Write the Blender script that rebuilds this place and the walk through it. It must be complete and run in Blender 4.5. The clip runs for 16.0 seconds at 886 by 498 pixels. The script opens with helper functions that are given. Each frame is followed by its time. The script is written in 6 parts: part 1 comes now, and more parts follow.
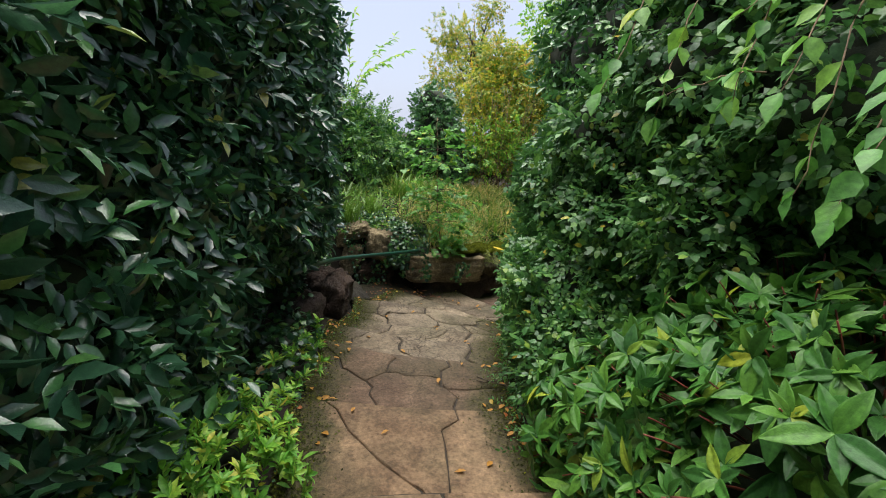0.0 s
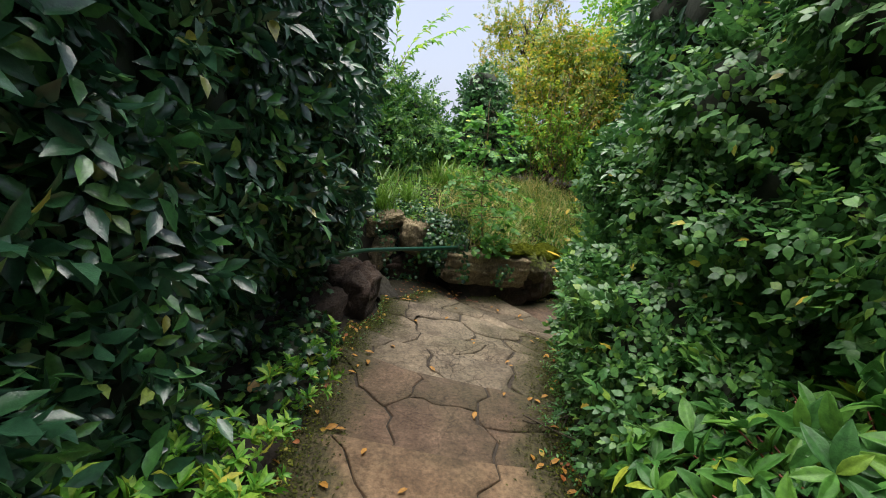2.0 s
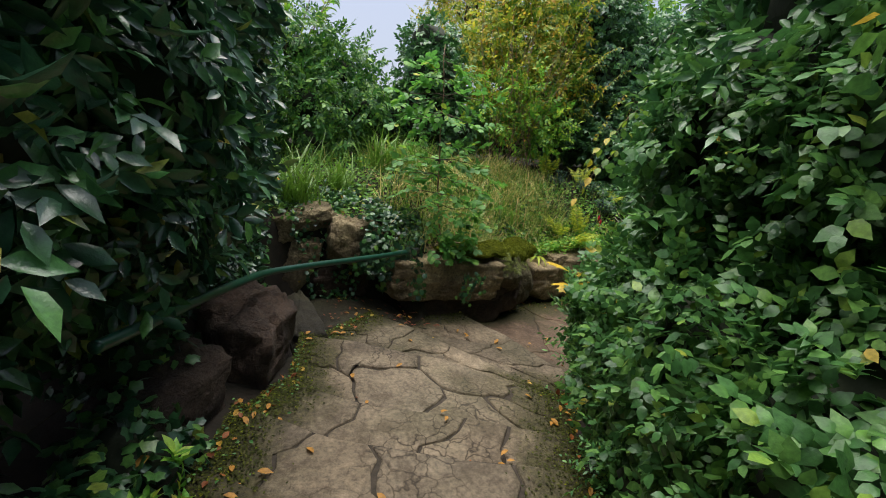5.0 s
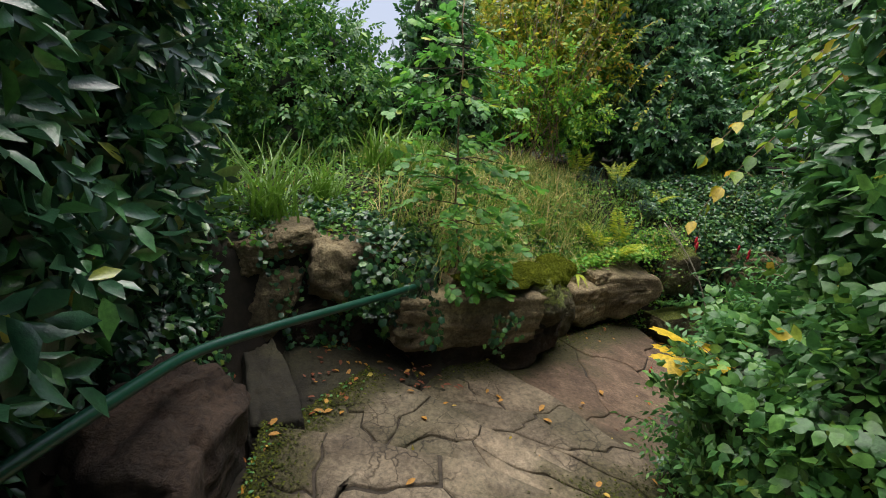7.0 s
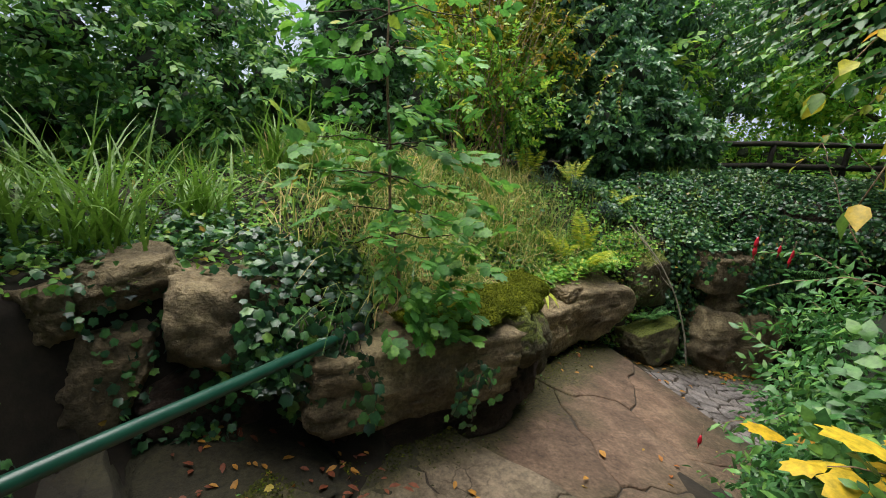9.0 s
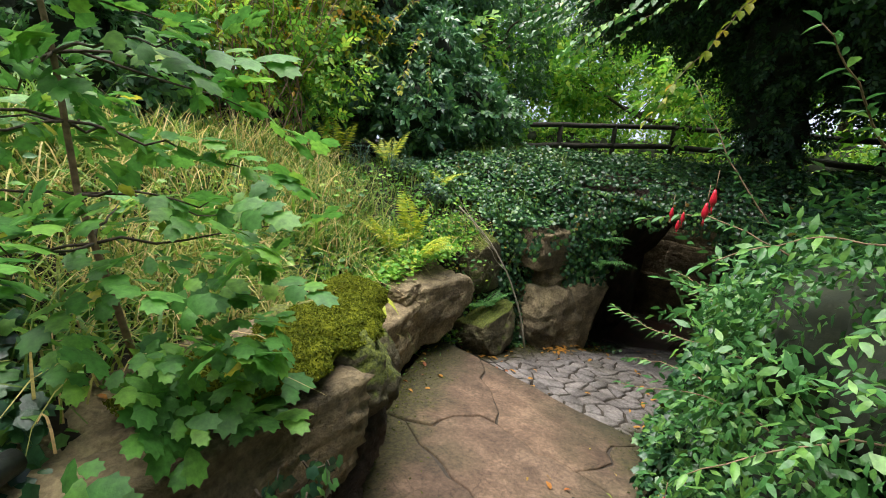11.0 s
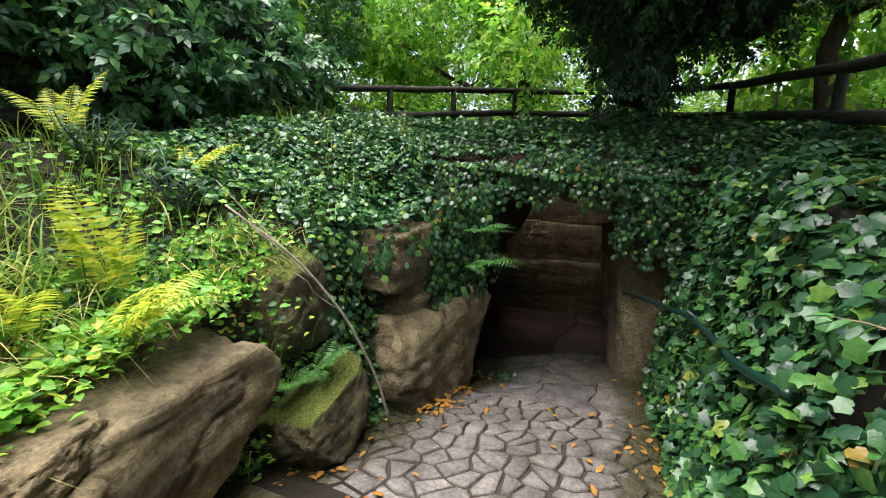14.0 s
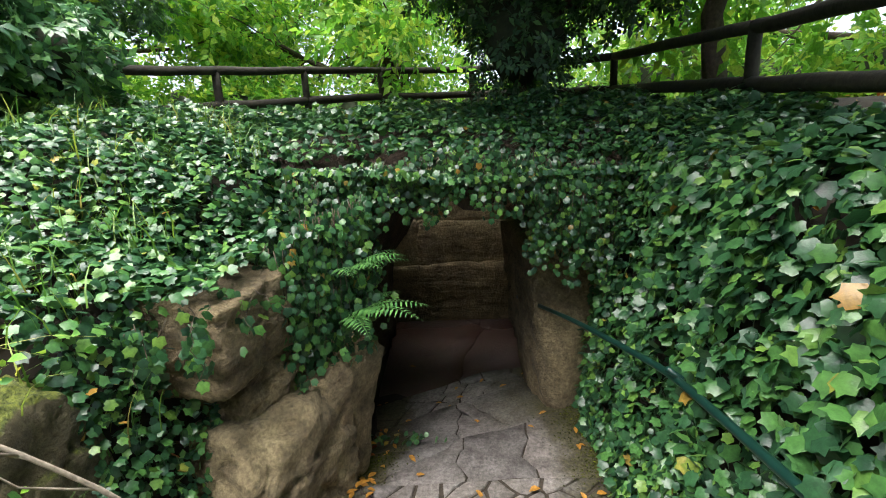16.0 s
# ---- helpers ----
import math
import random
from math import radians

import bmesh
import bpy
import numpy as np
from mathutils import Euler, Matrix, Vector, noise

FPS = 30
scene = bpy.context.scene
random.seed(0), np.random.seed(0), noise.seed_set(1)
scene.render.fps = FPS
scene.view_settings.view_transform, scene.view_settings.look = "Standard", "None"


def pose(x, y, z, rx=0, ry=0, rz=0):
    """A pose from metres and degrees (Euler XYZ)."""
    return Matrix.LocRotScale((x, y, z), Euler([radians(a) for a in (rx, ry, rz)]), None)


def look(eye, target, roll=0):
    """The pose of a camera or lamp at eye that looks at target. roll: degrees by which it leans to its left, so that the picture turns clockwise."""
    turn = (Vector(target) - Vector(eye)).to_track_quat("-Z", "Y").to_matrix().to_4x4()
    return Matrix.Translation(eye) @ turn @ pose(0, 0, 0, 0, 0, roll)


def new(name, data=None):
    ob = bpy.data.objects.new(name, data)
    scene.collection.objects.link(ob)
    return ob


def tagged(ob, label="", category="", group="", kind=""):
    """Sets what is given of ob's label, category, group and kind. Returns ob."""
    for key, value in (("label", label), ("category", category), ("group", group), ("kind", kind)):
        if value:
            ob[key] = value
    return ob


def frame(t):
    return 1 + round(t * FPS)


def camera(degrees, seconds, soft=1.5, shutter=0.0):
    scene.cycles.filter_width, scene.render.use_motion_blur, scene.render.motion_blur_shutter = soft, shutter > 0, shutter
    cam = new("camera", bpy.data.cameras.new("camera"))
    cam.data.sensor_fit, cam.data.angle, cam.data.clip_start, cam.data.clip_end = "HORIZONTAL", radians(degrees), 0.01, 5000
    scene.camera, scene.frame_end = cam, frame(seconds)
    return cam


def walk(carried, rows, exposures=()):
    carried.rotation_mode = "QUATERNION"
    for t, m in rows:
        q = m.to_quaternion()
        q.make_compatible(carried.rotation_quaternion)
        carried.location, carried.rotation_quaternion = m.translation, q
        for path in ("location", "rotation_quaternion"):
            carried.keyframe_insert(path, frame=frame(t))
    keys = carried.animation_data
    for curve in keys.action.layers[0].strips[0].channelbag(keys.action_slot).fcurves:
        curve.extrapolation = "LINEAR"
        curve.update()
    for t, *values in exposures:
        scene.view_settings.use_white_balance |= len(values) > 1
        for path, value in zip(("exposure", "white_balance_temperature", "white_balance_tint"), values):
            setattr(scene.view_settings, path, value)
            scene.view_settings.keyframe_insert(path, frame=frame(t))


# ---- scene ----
cam = camera(89.3, 16.0, soft=1.0)
PATH = [
    (0, (0.024, 0.03, 1.405), (0.525, 1.902, 0.911), 4.5),
    (0.5, (-0.041, 0.306, 1.405), (0.609, 2.14, 0.941), 10.7),
    (1, (-0.101, 0.445, 1.372), (0.418, 2.318, 0.902), 14.4),
    (1.5, (-0.02, 0.56, 1.275), (0.222, 2.47, 0.734), 10.0),
    (2, (0.107, 0.799, 1.231), (0.465, 2.694, 0.699), 7.9),
    (2.5, (0.075, 1.183, 1.175), (0.655, 3.038, 0.701), 10.2),
    (3, (0.175, 1.44, 1.155), (0.718, 3.301, 0.666), 7.6),
    (3.5, (0.295, 1.677, 1.138), (0.942, 3.513, 0.68), 4.7),
    (4, (0.286, 1.993, 1.012), (1.152, 3.747, 0.596), 6.9),
    (4.5, (0.332, 2.216, 1.0), (1.099, 3.993, 0.498), 8.3),
    (5, (0.367, 2.433, 1.004), (0.974, 4.25, 0.431), 7.7),
    (5.2, (0.337, 2.542, 1.015), (0.922, 4.366, 0.441), 7.6),
    (7.3, (0.691, 3.827, 0.89), (1.295, 5.637, 0.29), 6.2),
    (7.5, (0.758, 3.935, 0.886), (1.388, 5.737, 0.292), 5.9),
    (8, (0.854, 4.185, 0.852), (1.568, 5.961, 0.273), 5.8),
    (8.5, (0.889, 4.471, 0.694), (1.712, 6.213, 0.157), 6.1),
    (9, (0.944, 4.643, 0.632), (1.794, 6.382, 0.129), 5.2),
    (9.5, (1.094, 4.861, 0.57), (2.062, 6.543, 0.086), 3.3),
    (10, (1.158, 5.077, 0.56), (2.454, 6.529, 0.101), 5.1),
    (10.2, (1.181, 5.143, 0.546), (2.546, 6.531, 0.087), 5.4),
    (12.3, (2.316, 6.018, 0.187), (3.962, 7.067, -0.248), 3.1),
    (12.5, (2.457, 6.095, 0.193), (4.14, 7.086, -0.238), 3.1),
    (13, (2.687, 6.287, 0.181), (4.451, 7.141, -0.219), 2.6),
    (13.5, (2.949, 6.408, 0.073), (4.723, 7.234, -0.341), 1.2),
    (14, (3.3, 6.464, 0.088), (5.139, 7.115, -0.351), 0.7),
    (14.5, (3.651, 6.607, 0.135), (5.563, 6.959, -0.333), 0.1),
    (15, (3.943, 6.565, 0.128), (5.856, 6.824, -0.395), -2.8),
    (15.5, (4.196, 6.567, 0.156), (6.112, 6.764, -0.383), -4.1),
    (16, (4.448, 6.713, 0.163), (6.377, 6.862, -0.346), -2.9),
]
walk(cam, [(t, look(eye, target, roll)) for t, eye, target, roll in PATH], [(0, 0.81), (2.5, 0.79), (5, 0.6), (7.5, 0.62), (10, 0.98), (12.5, 1.6), (14, 1.7), (16, 2.05)])

# ---- sky, sun, exposure ----
world = bpy.data.worlds.new("sky")
scene.world = world
world.use_nodes = True
wn = world.node_tree
sky = wn.nodes.new("ShaderNodeTexSky")
sky.sky_type, sky.sun_disc = "NISHITA", False
sky.sun_elevation, sky.sun_rotation = radians(76), radians(-30)
sky.air_density, sky.dust_density, sky.ozone_density = 1.0, 3.0, 1.0
wn.nodes["Background"].inputs[1].default_value = 0.085
cloud = wn.nodes.new("ShaderNodeMix")
cloud.data_type = "RGBA"
cloud.inputs[0].default_value = 0.7
cloud.inputs[7].default_value = (5.6, 6.1, 7.7, 1)
wn.links.new(sky.outputs[0], cloud.inputs[6])
wn.links.new(cloud.outputs[2], wn.nodes["Background"].inputs[0])
sun_data = bpy.data.lights.new("sun", "SUN")
sun_data.energy, sun_data.angle, sun_data.color = 4.8, radians(65), (1.0, 0.96, 0.9)
sun = new("sun", sun_data)
sun.matrix_world = look((0.5, 9.5, 16), (2.5, 6, 0))

# ---- materials ----
def nodes_of(name):
    m = bpy.data.materials.new(name)
    m.use_nodes = True
    nt = m.node_tree
    return m, nt, nt.nodes["Principled BSDF"]


def ramp(nt, fac, stops):
    r = nt.nodes.new("ShaderNodeValToRGB")
    r.color_ramp.elements[0].position, r.color_ramp.elements[0].color = stops[0][0], (*stops[0][1], 1)
    r.color_ramp.elements[1].position, r.color_ramp.elements[1].color = stops[-1][0], (*stops[-1][1], 1)
    for p, c in stops[1:-1]:
        e = r.color_ramp.elements.new(p)
        e.color = (*c, 1)
    nt.links.new(fac, r.inputs[0])
    return r.outputs[0]


def noise_tex(nt, scale, detail=4.0, rough=0.6, coord=None, kind="ShaderNodeTexNoise"):
    n = nt.nodes.new(kind)
    n.inputs["Scale"].default_value = scale
    if kind == "ShaderNodeTexNoise":
        n.inputs["Detail"].default_value, n.inputs["Roughness"].default_value = detail, rough
    if coord:
        nt.links.new(coord, n.inputs["Vector"])
    return n


def mixed(nt, fac, a, b, blend="MIX"):
    n = nt.nodes.new("ShaderNodeMix")
    n.data_type, n.blend_type = "RGBA", blend
    for slot, v in ((0, fac), (6, a), (7, b)):
        if isinstance(v, (int, float)):
            n.inputs[slot].default_value = v
        elif isinstance(v, tuple):
            n.inputs[slot].default_value = (*v, 1)
        else:
            nt.links.new(v, n.inputs[slot])
    return n.outputs[2]


def bumped(nt, b, height, strength, distance):
    n = nt.nodes.new("ShaderNodeBump")
    n.inputs["Strength"].default_value, n.inputs["Distance"].default_value = strength, distance
    nt.links.new(height, n.inputs["Height"])
    nt.links.new(n.outputs[0], b.inputs["Normal"])


def world_coord(nt):
    return nt.nodes.new("ShaderNodeNewGeometry").outputs["Position"]


def leaf_mat(name, stops, rough=0.4, through_light=0.25, spec=0.5):
    """Leaves: a colour for each leaf, blotches within it, light that passes through."""
    m, nt, b = nodes_of(name)
    geo = nt.nodes.new("ShaderNodeNewGeometry")
    col = ramp(nt, geo.outputs["Random Per Island"], stops)
    n = noise_tex(nt, 55.0, 3.0, 0.6, geo.outputs["Position"])
    col = mixed(nt, 0.75, col, ramp(nt, n.outputs[0], [(0.3, (0.5, 0.52, 0.5)), (0.7, (1.35, 1.3, 1.15))]), "MULTIPLY")
    nt.links.new(col, b.inputs["Base Color"])
    b.inputs["Roughness"].default_value = rough
    b.inputs["Specular IOR Level"].default_value = spec
    fine = noise_tex(nt, 160.0, 2.0, 0.5, geo.outputs["Position"])
    bumped(nt, b, fine.outputs[0], 0.25, 0.004)
    tr = nt.nodes.new("ShaderNodeBsdfTranslucent")
    nt.links.new(col, tr.inputs[0])
    mx = nt.nodes.new("ShaderNodeMixShader")
    mx.inputs[0].default_value = through_light
    nt.links.new(b.outputs[0], mx.inputs[1])
    nt.links.new(tr.outputs[0], mx.inputs[2])
    nt.links.new(mx.outputs[0], nt.nodes["Material Output"].inputs[0])
    return m


def stone_mat(name, dark, mid, light, moss=0.0, strata=0.0, rough=0.9, crackle=0.0, alga=0.0, scale=1.0, sides=0.0):
    """Weathered sandstone: blotches, grain, pits, bedding lines, moss on faces that look up."""
    m, nt, b = nodes_of(name)
    co = world_coord(nt)
    big = noise_tex(nt, 1.7 * scale, 5.0, 0.62, co)
    col = ramp(nt, big.outputs[0], [(0.3, dark), (0.5, mid), (0.72, light)])
    rnd = nt.nodes.new("ShaderNodeObjectInfo")
    col = mixed(nt, 0.6, col, ramp(nt, rnd.outputs["Random"], [(0.0, (0.72, 0.72, 0.72)), (1.0, (1.2, 1.16, 1.1))]), "MULTIPLY")
    grain = noise_tex(nt, 38.0, 6.0, 0.7, co)
    col = mixed(nt, 0.85, col, ramp(nt, grain.outputs[0], [(0.3, (0.4, 0.4, 0.4)), (0.65, (1.3, 1.28, 1.25))]), "MULTIPLY")
    mid = noise_tex(nt, 6.5, 6.0, 0.68, co)
    col = mixed(nt, 0.75, col, ramp(nt, mid.outputs[0], [(0.34, (0.45, 0.43, 0.4)), (0.6, (1.2, 1.2, 1.18))]), "MULTIPLY")
    if alga:
        al = noise_tex(nt, 0.9, 4.0, 0.6, co)
        f = ramp(nt, al.outputs[0], [(0.52 - 0.12 * alga, (0, 0, 0)), (0.66, (0.8, 0.8, 0.8))])
        col = mixed(nt, f, col, ramp(nt, grain.outputs[0], [(0.35, (0.03, 0.032, 0.014)), (0.65, (0.085, 0.075, 0.035))]))
    hgt = grain.outputs[0]
    if strata:
        mp = nt.nodes.new("ShaderNodeMapping")
        mp.inputs["Scale"].default_value = (0.6, 0.6, 6.0)
        mp.inputs["Rotation"].default_value = (0.15, 0.1, 0)
        nt.links.new(co, mp.inputs[0])
        st = noise_tex(nt, 2.2, 5.0, 0.6, mp.outputs[0])
        col = mixed(nt, strata, col, ramp(nt, st.outputs[0], [(0.35, (0.55, 0.5, 0.45)), (0.65, (1.25, 1.2, 1.1))]), "MULTIPLY")
        add = nt.nodes.new("ShaderNodeMath")
        add.operation = "MULTIPLY_ADD"
        add.inputs[1].default_value = 1.0
        nt.links.new(st.outputs[0], add.inputs[0])
        nt.links.new(hgt, add.inputs[2])
        hgt = add.outputs[0]
    if crackle:
        vo = noise_tex(nt, 9.0, coord=co, kind="ShaderNodeTexVoronoi")
        vo.feature = "DISTANCE_TO_EDGE"
        wob = noise_tex(nt, 6.0, 3.0, 0.6, co)
        nt.links.new(mixed(nt, 0.12, co, wob.outputs["Color"]), vo.inputs["Vector"])
        line = ramp(nt, vo.outputs["Distance"], [(0.0, (0.25, 0.23, 0.2)), (0.045, (1, 1, 1))])
        where = noise_tex(nt, 1.9, 3.0, 0.55, co)
        worn = ramp(nt, where.outputs[0], [(0.44, (0, 0, 0)), (0.6, (crackle, crackle, crackle))])
        col = mixed(nt, worn, col, mixed(nt, 1.0, col, line, "MULTIPLY"))
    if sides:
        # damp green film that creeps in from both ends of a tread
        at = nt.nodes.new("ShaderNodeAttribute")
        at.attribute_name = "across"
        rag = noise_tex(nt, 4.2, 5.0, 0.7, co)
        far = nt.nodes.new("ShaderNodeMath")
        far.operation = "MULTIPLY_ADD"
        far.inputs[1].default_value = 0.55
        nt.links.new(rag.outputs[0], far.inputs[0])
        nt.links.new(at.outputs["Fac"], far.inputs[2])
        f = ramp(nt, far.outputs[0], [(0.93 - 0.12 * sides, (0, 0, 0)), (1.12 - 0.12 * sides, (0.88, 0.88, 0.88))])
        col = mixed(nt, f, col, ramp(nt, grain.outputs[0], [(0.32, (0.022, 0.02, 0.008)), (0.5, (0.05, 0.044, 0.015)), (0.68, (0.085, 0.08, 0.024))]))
    if moss:
        geo = nt.nodes.new("ShaderNodeNewGeometry")
        sep = nt.nodes.new("ShaderNodeSeparateXYZ")
        nt.links.new(geo.outputs["Normal"], sep.inputs[0])
        mn = noise_tex(nt, 3.0, 5.0, 0.65, co)
        ad = nt.nodes.new("ShaderNodeMath")
        ad.operation = "MULTIPLY_ADD"
        ad.inputs[1].default_value = 0.55
        nt.links.new(sep.outputs[2], ad.inputs[0])
        nt.links.new(mn.outputs[0], ad.inputs[2])
        f = ramp(nt, ad.outputs[0], [(1.02 - 0.35 * moss, (0, 0, 0)), (1.1 - 0.3 * moss, (0.9, 0.9, 0.9))])
        mc = noise_tex(nt, 60.0, 3.0, 0.6, co)
        col = mixed(nt, f, col, ramp(nt, mc.outputs[0], [(0.35, (0.045, 0.065, 0.01)), (0.65, (0.19, 0.225, 0.026))]))
    nt.links.new(col, b.inputs["Base Color"])
    b.inputs["Roughness"].default_value = rough
    bumped(nt, b, hgt, 0.9, 0.045 if strata else 0.018)
    return m


def plain_mat(name, a, b2, scale=20.0, rough=0.6, bump=0.3, metal=0.0):
    m, nt, b = nodes_of(name)
    co = world_coord(nt)
    n = noise_tex(nt, scale, 5.0, 0.65, co)
    nt.links.new(ramp(nt, n.outputs[0], [(0.3, a), (0.7, b2)]), b.inputs["Base Color"])
    b.inputs["Roughness"].default_value, b.inputs["Metallic"].default_value = rough, metal
    bumped(nt, b, n.outputs[0], bump, 0.01)
    return m


M_LAUREL = leaf_mat("laurel_leaf", [(0, (0.019, 0.069, 0.039)), (0.55, (0.035, 0.111, 0.055)), (0.85, (0.068, 0.211, 0.062)), (0.97, (0.116, 0.296, 0.074)), (1, (0.424, 0.395, 0.074))], 0.3, 0.15, 0.9)
M_LAUREL2 = leaf_mat("laurel_leaf_fresh", [(0, (0.030, 0.103, 0.039)), (0.5, (0.062, 0.182, 0.055)), (1, (0.122, 0.310, 0.067))], 0.33, 0.25, 0.8)
M_BEECH = leaf_mat("hornbeam_leaf", [(0, (0.042, 0.130, 0.039)), (0.5, (0.074, 0.206, 0.058)), (0.95, (0.147, 0.324, 0.067)), (0.993, (0.24, 0.38, 0.06)), (1, (0.6, 0.42, 0.058))], 0.4, 0.3)
M_VIB = leaf_mat("viburnum_leaf", [(0, (0.038, 0.125, 0.033)), (0.5, (0.060, 0.188, 0.033)), (0.92, (0.112, 0.267, 0.040)), (1, (0.376, 0.439, 0.045))], 0.42, 0.22, 0.3)
M_HERB = leaf_mat("herb_leaf", [(0, (0.100, 0.311, 0.038)), (0.6, (0.2, 0.467, 0.059)), (0.9, (0.38, 0.583, 0.078)), (1, (0.6, 0.56, 0.08))], 0.5, 0.35)
M_IVY = leaf_mat("ivy_leaf", [(0, (0.017, 0.059, 0.032)), (0.45, (0.036, 0.118, 0.047)), (0.85, (0.08, 0.215, 0.054)), (0.985, (0.17, 0.32, 0.06)), (1, (0.354, 0.200, 0.043))], 0.33, 0.22, 0.6)
M_SAP = leaf_mat("sapling_leaf", [(0, (0.079, 0.246, 0.055)), (0.6, (0.125, 0.351, 0.063)), (0.95, (0.220, 0.456, 0.063)), (1, (0.629, 0.562, 0.063))], 0.5, 0.4)
M_YEL = leaf_mat("yellow_leaf", [(0, (0.072, 0.192, 0.024)), (0.4, (0.240, 0.348, 0.036)), (0.85, (0.540, 0.504, 0.048)), (1, (0.600, 0.312, 0.048))], 0.5, 0.45)
# bright leaf green: daylight on the far foliage is put into the colour
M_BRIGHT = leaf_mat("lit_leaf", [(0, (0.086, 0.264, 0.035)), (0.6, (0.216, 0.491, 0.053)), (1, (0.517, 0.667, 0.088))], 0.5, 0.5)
# darker beech leaf: the shade under the tree is put into its colour
M_SHADE = leaf_mat("shaded_beech_leaf", [(0, (0.02, 0.07, 0.026)), (0.6, (0.04, 0.125, 0.036)), (0.94, (0.08, 0.21, 0.045)), (1, (0.25, 0.33, 0.05))], 0.4, 0.25)
M_RHODO = leaf_mat("rhododendron_leaf", [(0, (0.04, 0.12, 0.06)), (0.5, (0.075, 0.215, 0.085)), (1, (0.17, 0.37, 0.1))], 0.35, 0.3, 0.8)
M_GREEN = leaf_mat("shrub_leaf", [(0, (0.038, 0.125, 0.032)), (0.5, (0.074, 0.225, 0.053)), (1, (0.225, 0.425, 0.065))], 0.45, 0.3)
M_DARK = leaf_mat("yew_leaf", [(0, (0.019, 0.061, 0.031)), (0.6, (0.038, 0.103, 0.039)), (1, (0.092, 0.205, 0.062))], 0.5, 0.15)
M_FUCH = leaf_mat("fuchsia_leaf", [(0, (0.045, 0.15, 0.045)), (0.6, (0.075, 0.235, 0.06)), (1, (0.17, 0.36, 0.07))], 0.42, 0.3)
M_GRASS = leaf_mat("grass_blade", [(0, (0.116, 0.245, 0.045)), (0.4, (0.3, 0.39, 0.08)), (0.7, (0.62, 0.54, 0.2)), (1, (0.78, 0.56, 0.3))], 0.6, 0.4)
M_STRAP = leaf_mat("strap_blade", [(0, (0.052, 0.156, 0.026)), (0.6, (0.130, 0.260, 0.033)), (0.93, (0.286, 0.364, 0.052)), (1, (0.455, 0.325, 0.130))], 0.45, 0.35)
M_FERN = leaf_mat("fern_leaf", [(0, (0.221, 0.348, 0.032)), (0.5, (0.411, 0.506, 0.047)), (1, (0.664, 0.664, 0.078))], 0.55, 0.4)
M_FERND = leaf_mat("fern_leaf_green", [(0, (0.061, 0.203, 0.061)), (1, (0.162, 0.385, 0.101))], 0.5, 0.35)
M_SPURGE = leaf_mat("spurge_leaf", [(0, (0.04, 0.10, 0.08)), (1, (0.09, 0.17, 0.13))], 0.55, 0.2)
M_FALLEN = leaf_mat("fallen_leaf", [(0, (0.16, 0.045, 0.015)), (0.4, (0.35, 0.11, 0.02)), (0.7, (0.5, 0.28, 0.04)), (0.9, (0.5, 0.38, 0.07)), (1, (0.2, 0.28, 0.05))], 0.6, 0.2)
M_RUST = leaf_mat("rust_leaf", [(0, (0.09, 0.025, 0.014)), (0.5, (0.17, 0.045, 0.022)), (1, (0.3, 0.1, 0.03))], 0.6, 0.15)
M_BIGY = leaf_mat("big_yellow_leaf", [(0, (0.62, 0.40, 0.02)), (0.7, (0.7, 0.52, 0.04)), (1, (0.5, 0.25, 0.02))], 0.5, 0.35)
M_RED = plain_mat("red_petal", (0.45, 0.005, 0.02), (0.6, 0.02, 0.05), 80, 0.4, 0.1)
# near-black filler: the shade inside foliage is put into this colour
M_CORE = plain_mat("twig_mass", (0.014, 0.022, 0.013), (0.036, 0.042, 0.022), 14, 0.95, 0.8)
M_BARK = plain_mat("bark", (0.03, 0.022, 0.015), (0.10, 0.075, 0.05), 30, 0.9, 0.8)
M_TWIG = plain_mat("twig", (0.12, 0.075, 0.045), (0.3, 0.2, 0.12), 40, 0.8, 0.4)
M_STICK = plain_mat("dead_stick", (0.2, 0.17, 0.13), (0.42, 0.36, 0.28), 40, 0.85, 0.5)
M_FENCE = plain_mat("fence_wood", (0.010, 0.009, 0.006), (0.036, 0.030, 0.019), 18, 0.85, 0.7)
M_RAIL = plain_mat("green_paint", (0.006, 0.042, 0.027), (0.012, 0.065, 0.041), 12, 0.3, 0.05)
M_RAILD = plain_mat("dark_green_paint", (0.004, 0.022, 0.017), (0.008, 0.036, 0.028), 12, 0.28, 0.05)
M_IRON = plain_mat("black_iron", (0.01, 0.012, 0.012), (0.03, 0.035, 0.03), 30, 0.45, 0.3)
M_SOIL = plain_mat("soil", (0.008, 0.006, 0.003), (0.026, 0.019, 0.011), 9, 0.95, 1.0)
M_JOINT = plain_mat("joint_soil", (0.021, 0.017, 0.011), (0.059, 0.045, 0.032), 25, 0.95, 0.8)
M_MOSS = leaf_mat("moss_tuft", [(0, (0.045, 0.062, 0.005)), (0.5, (0.1, 0.13, 0.008)), (1, (0.19, 0.21, 0.014))], 0.85, 0.2, 0.15)
M_FILM = leaf_mat("moss_film", [(0, (0.022, 0.028, 0.006)), (0.6, (0.045, 0.052, 0.010)), (1, (0.085, 0.092, 0.018))], 0.85, 0.1, 0.2)
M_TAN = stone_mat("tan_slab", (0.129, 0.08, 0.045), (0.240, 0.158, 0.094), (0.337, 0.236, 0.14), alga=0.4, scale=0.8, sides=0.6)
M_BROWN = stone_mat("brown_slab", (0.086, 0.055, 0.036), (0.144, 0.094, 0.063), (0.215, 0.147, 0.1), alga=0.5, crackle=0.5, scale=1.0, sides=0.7)
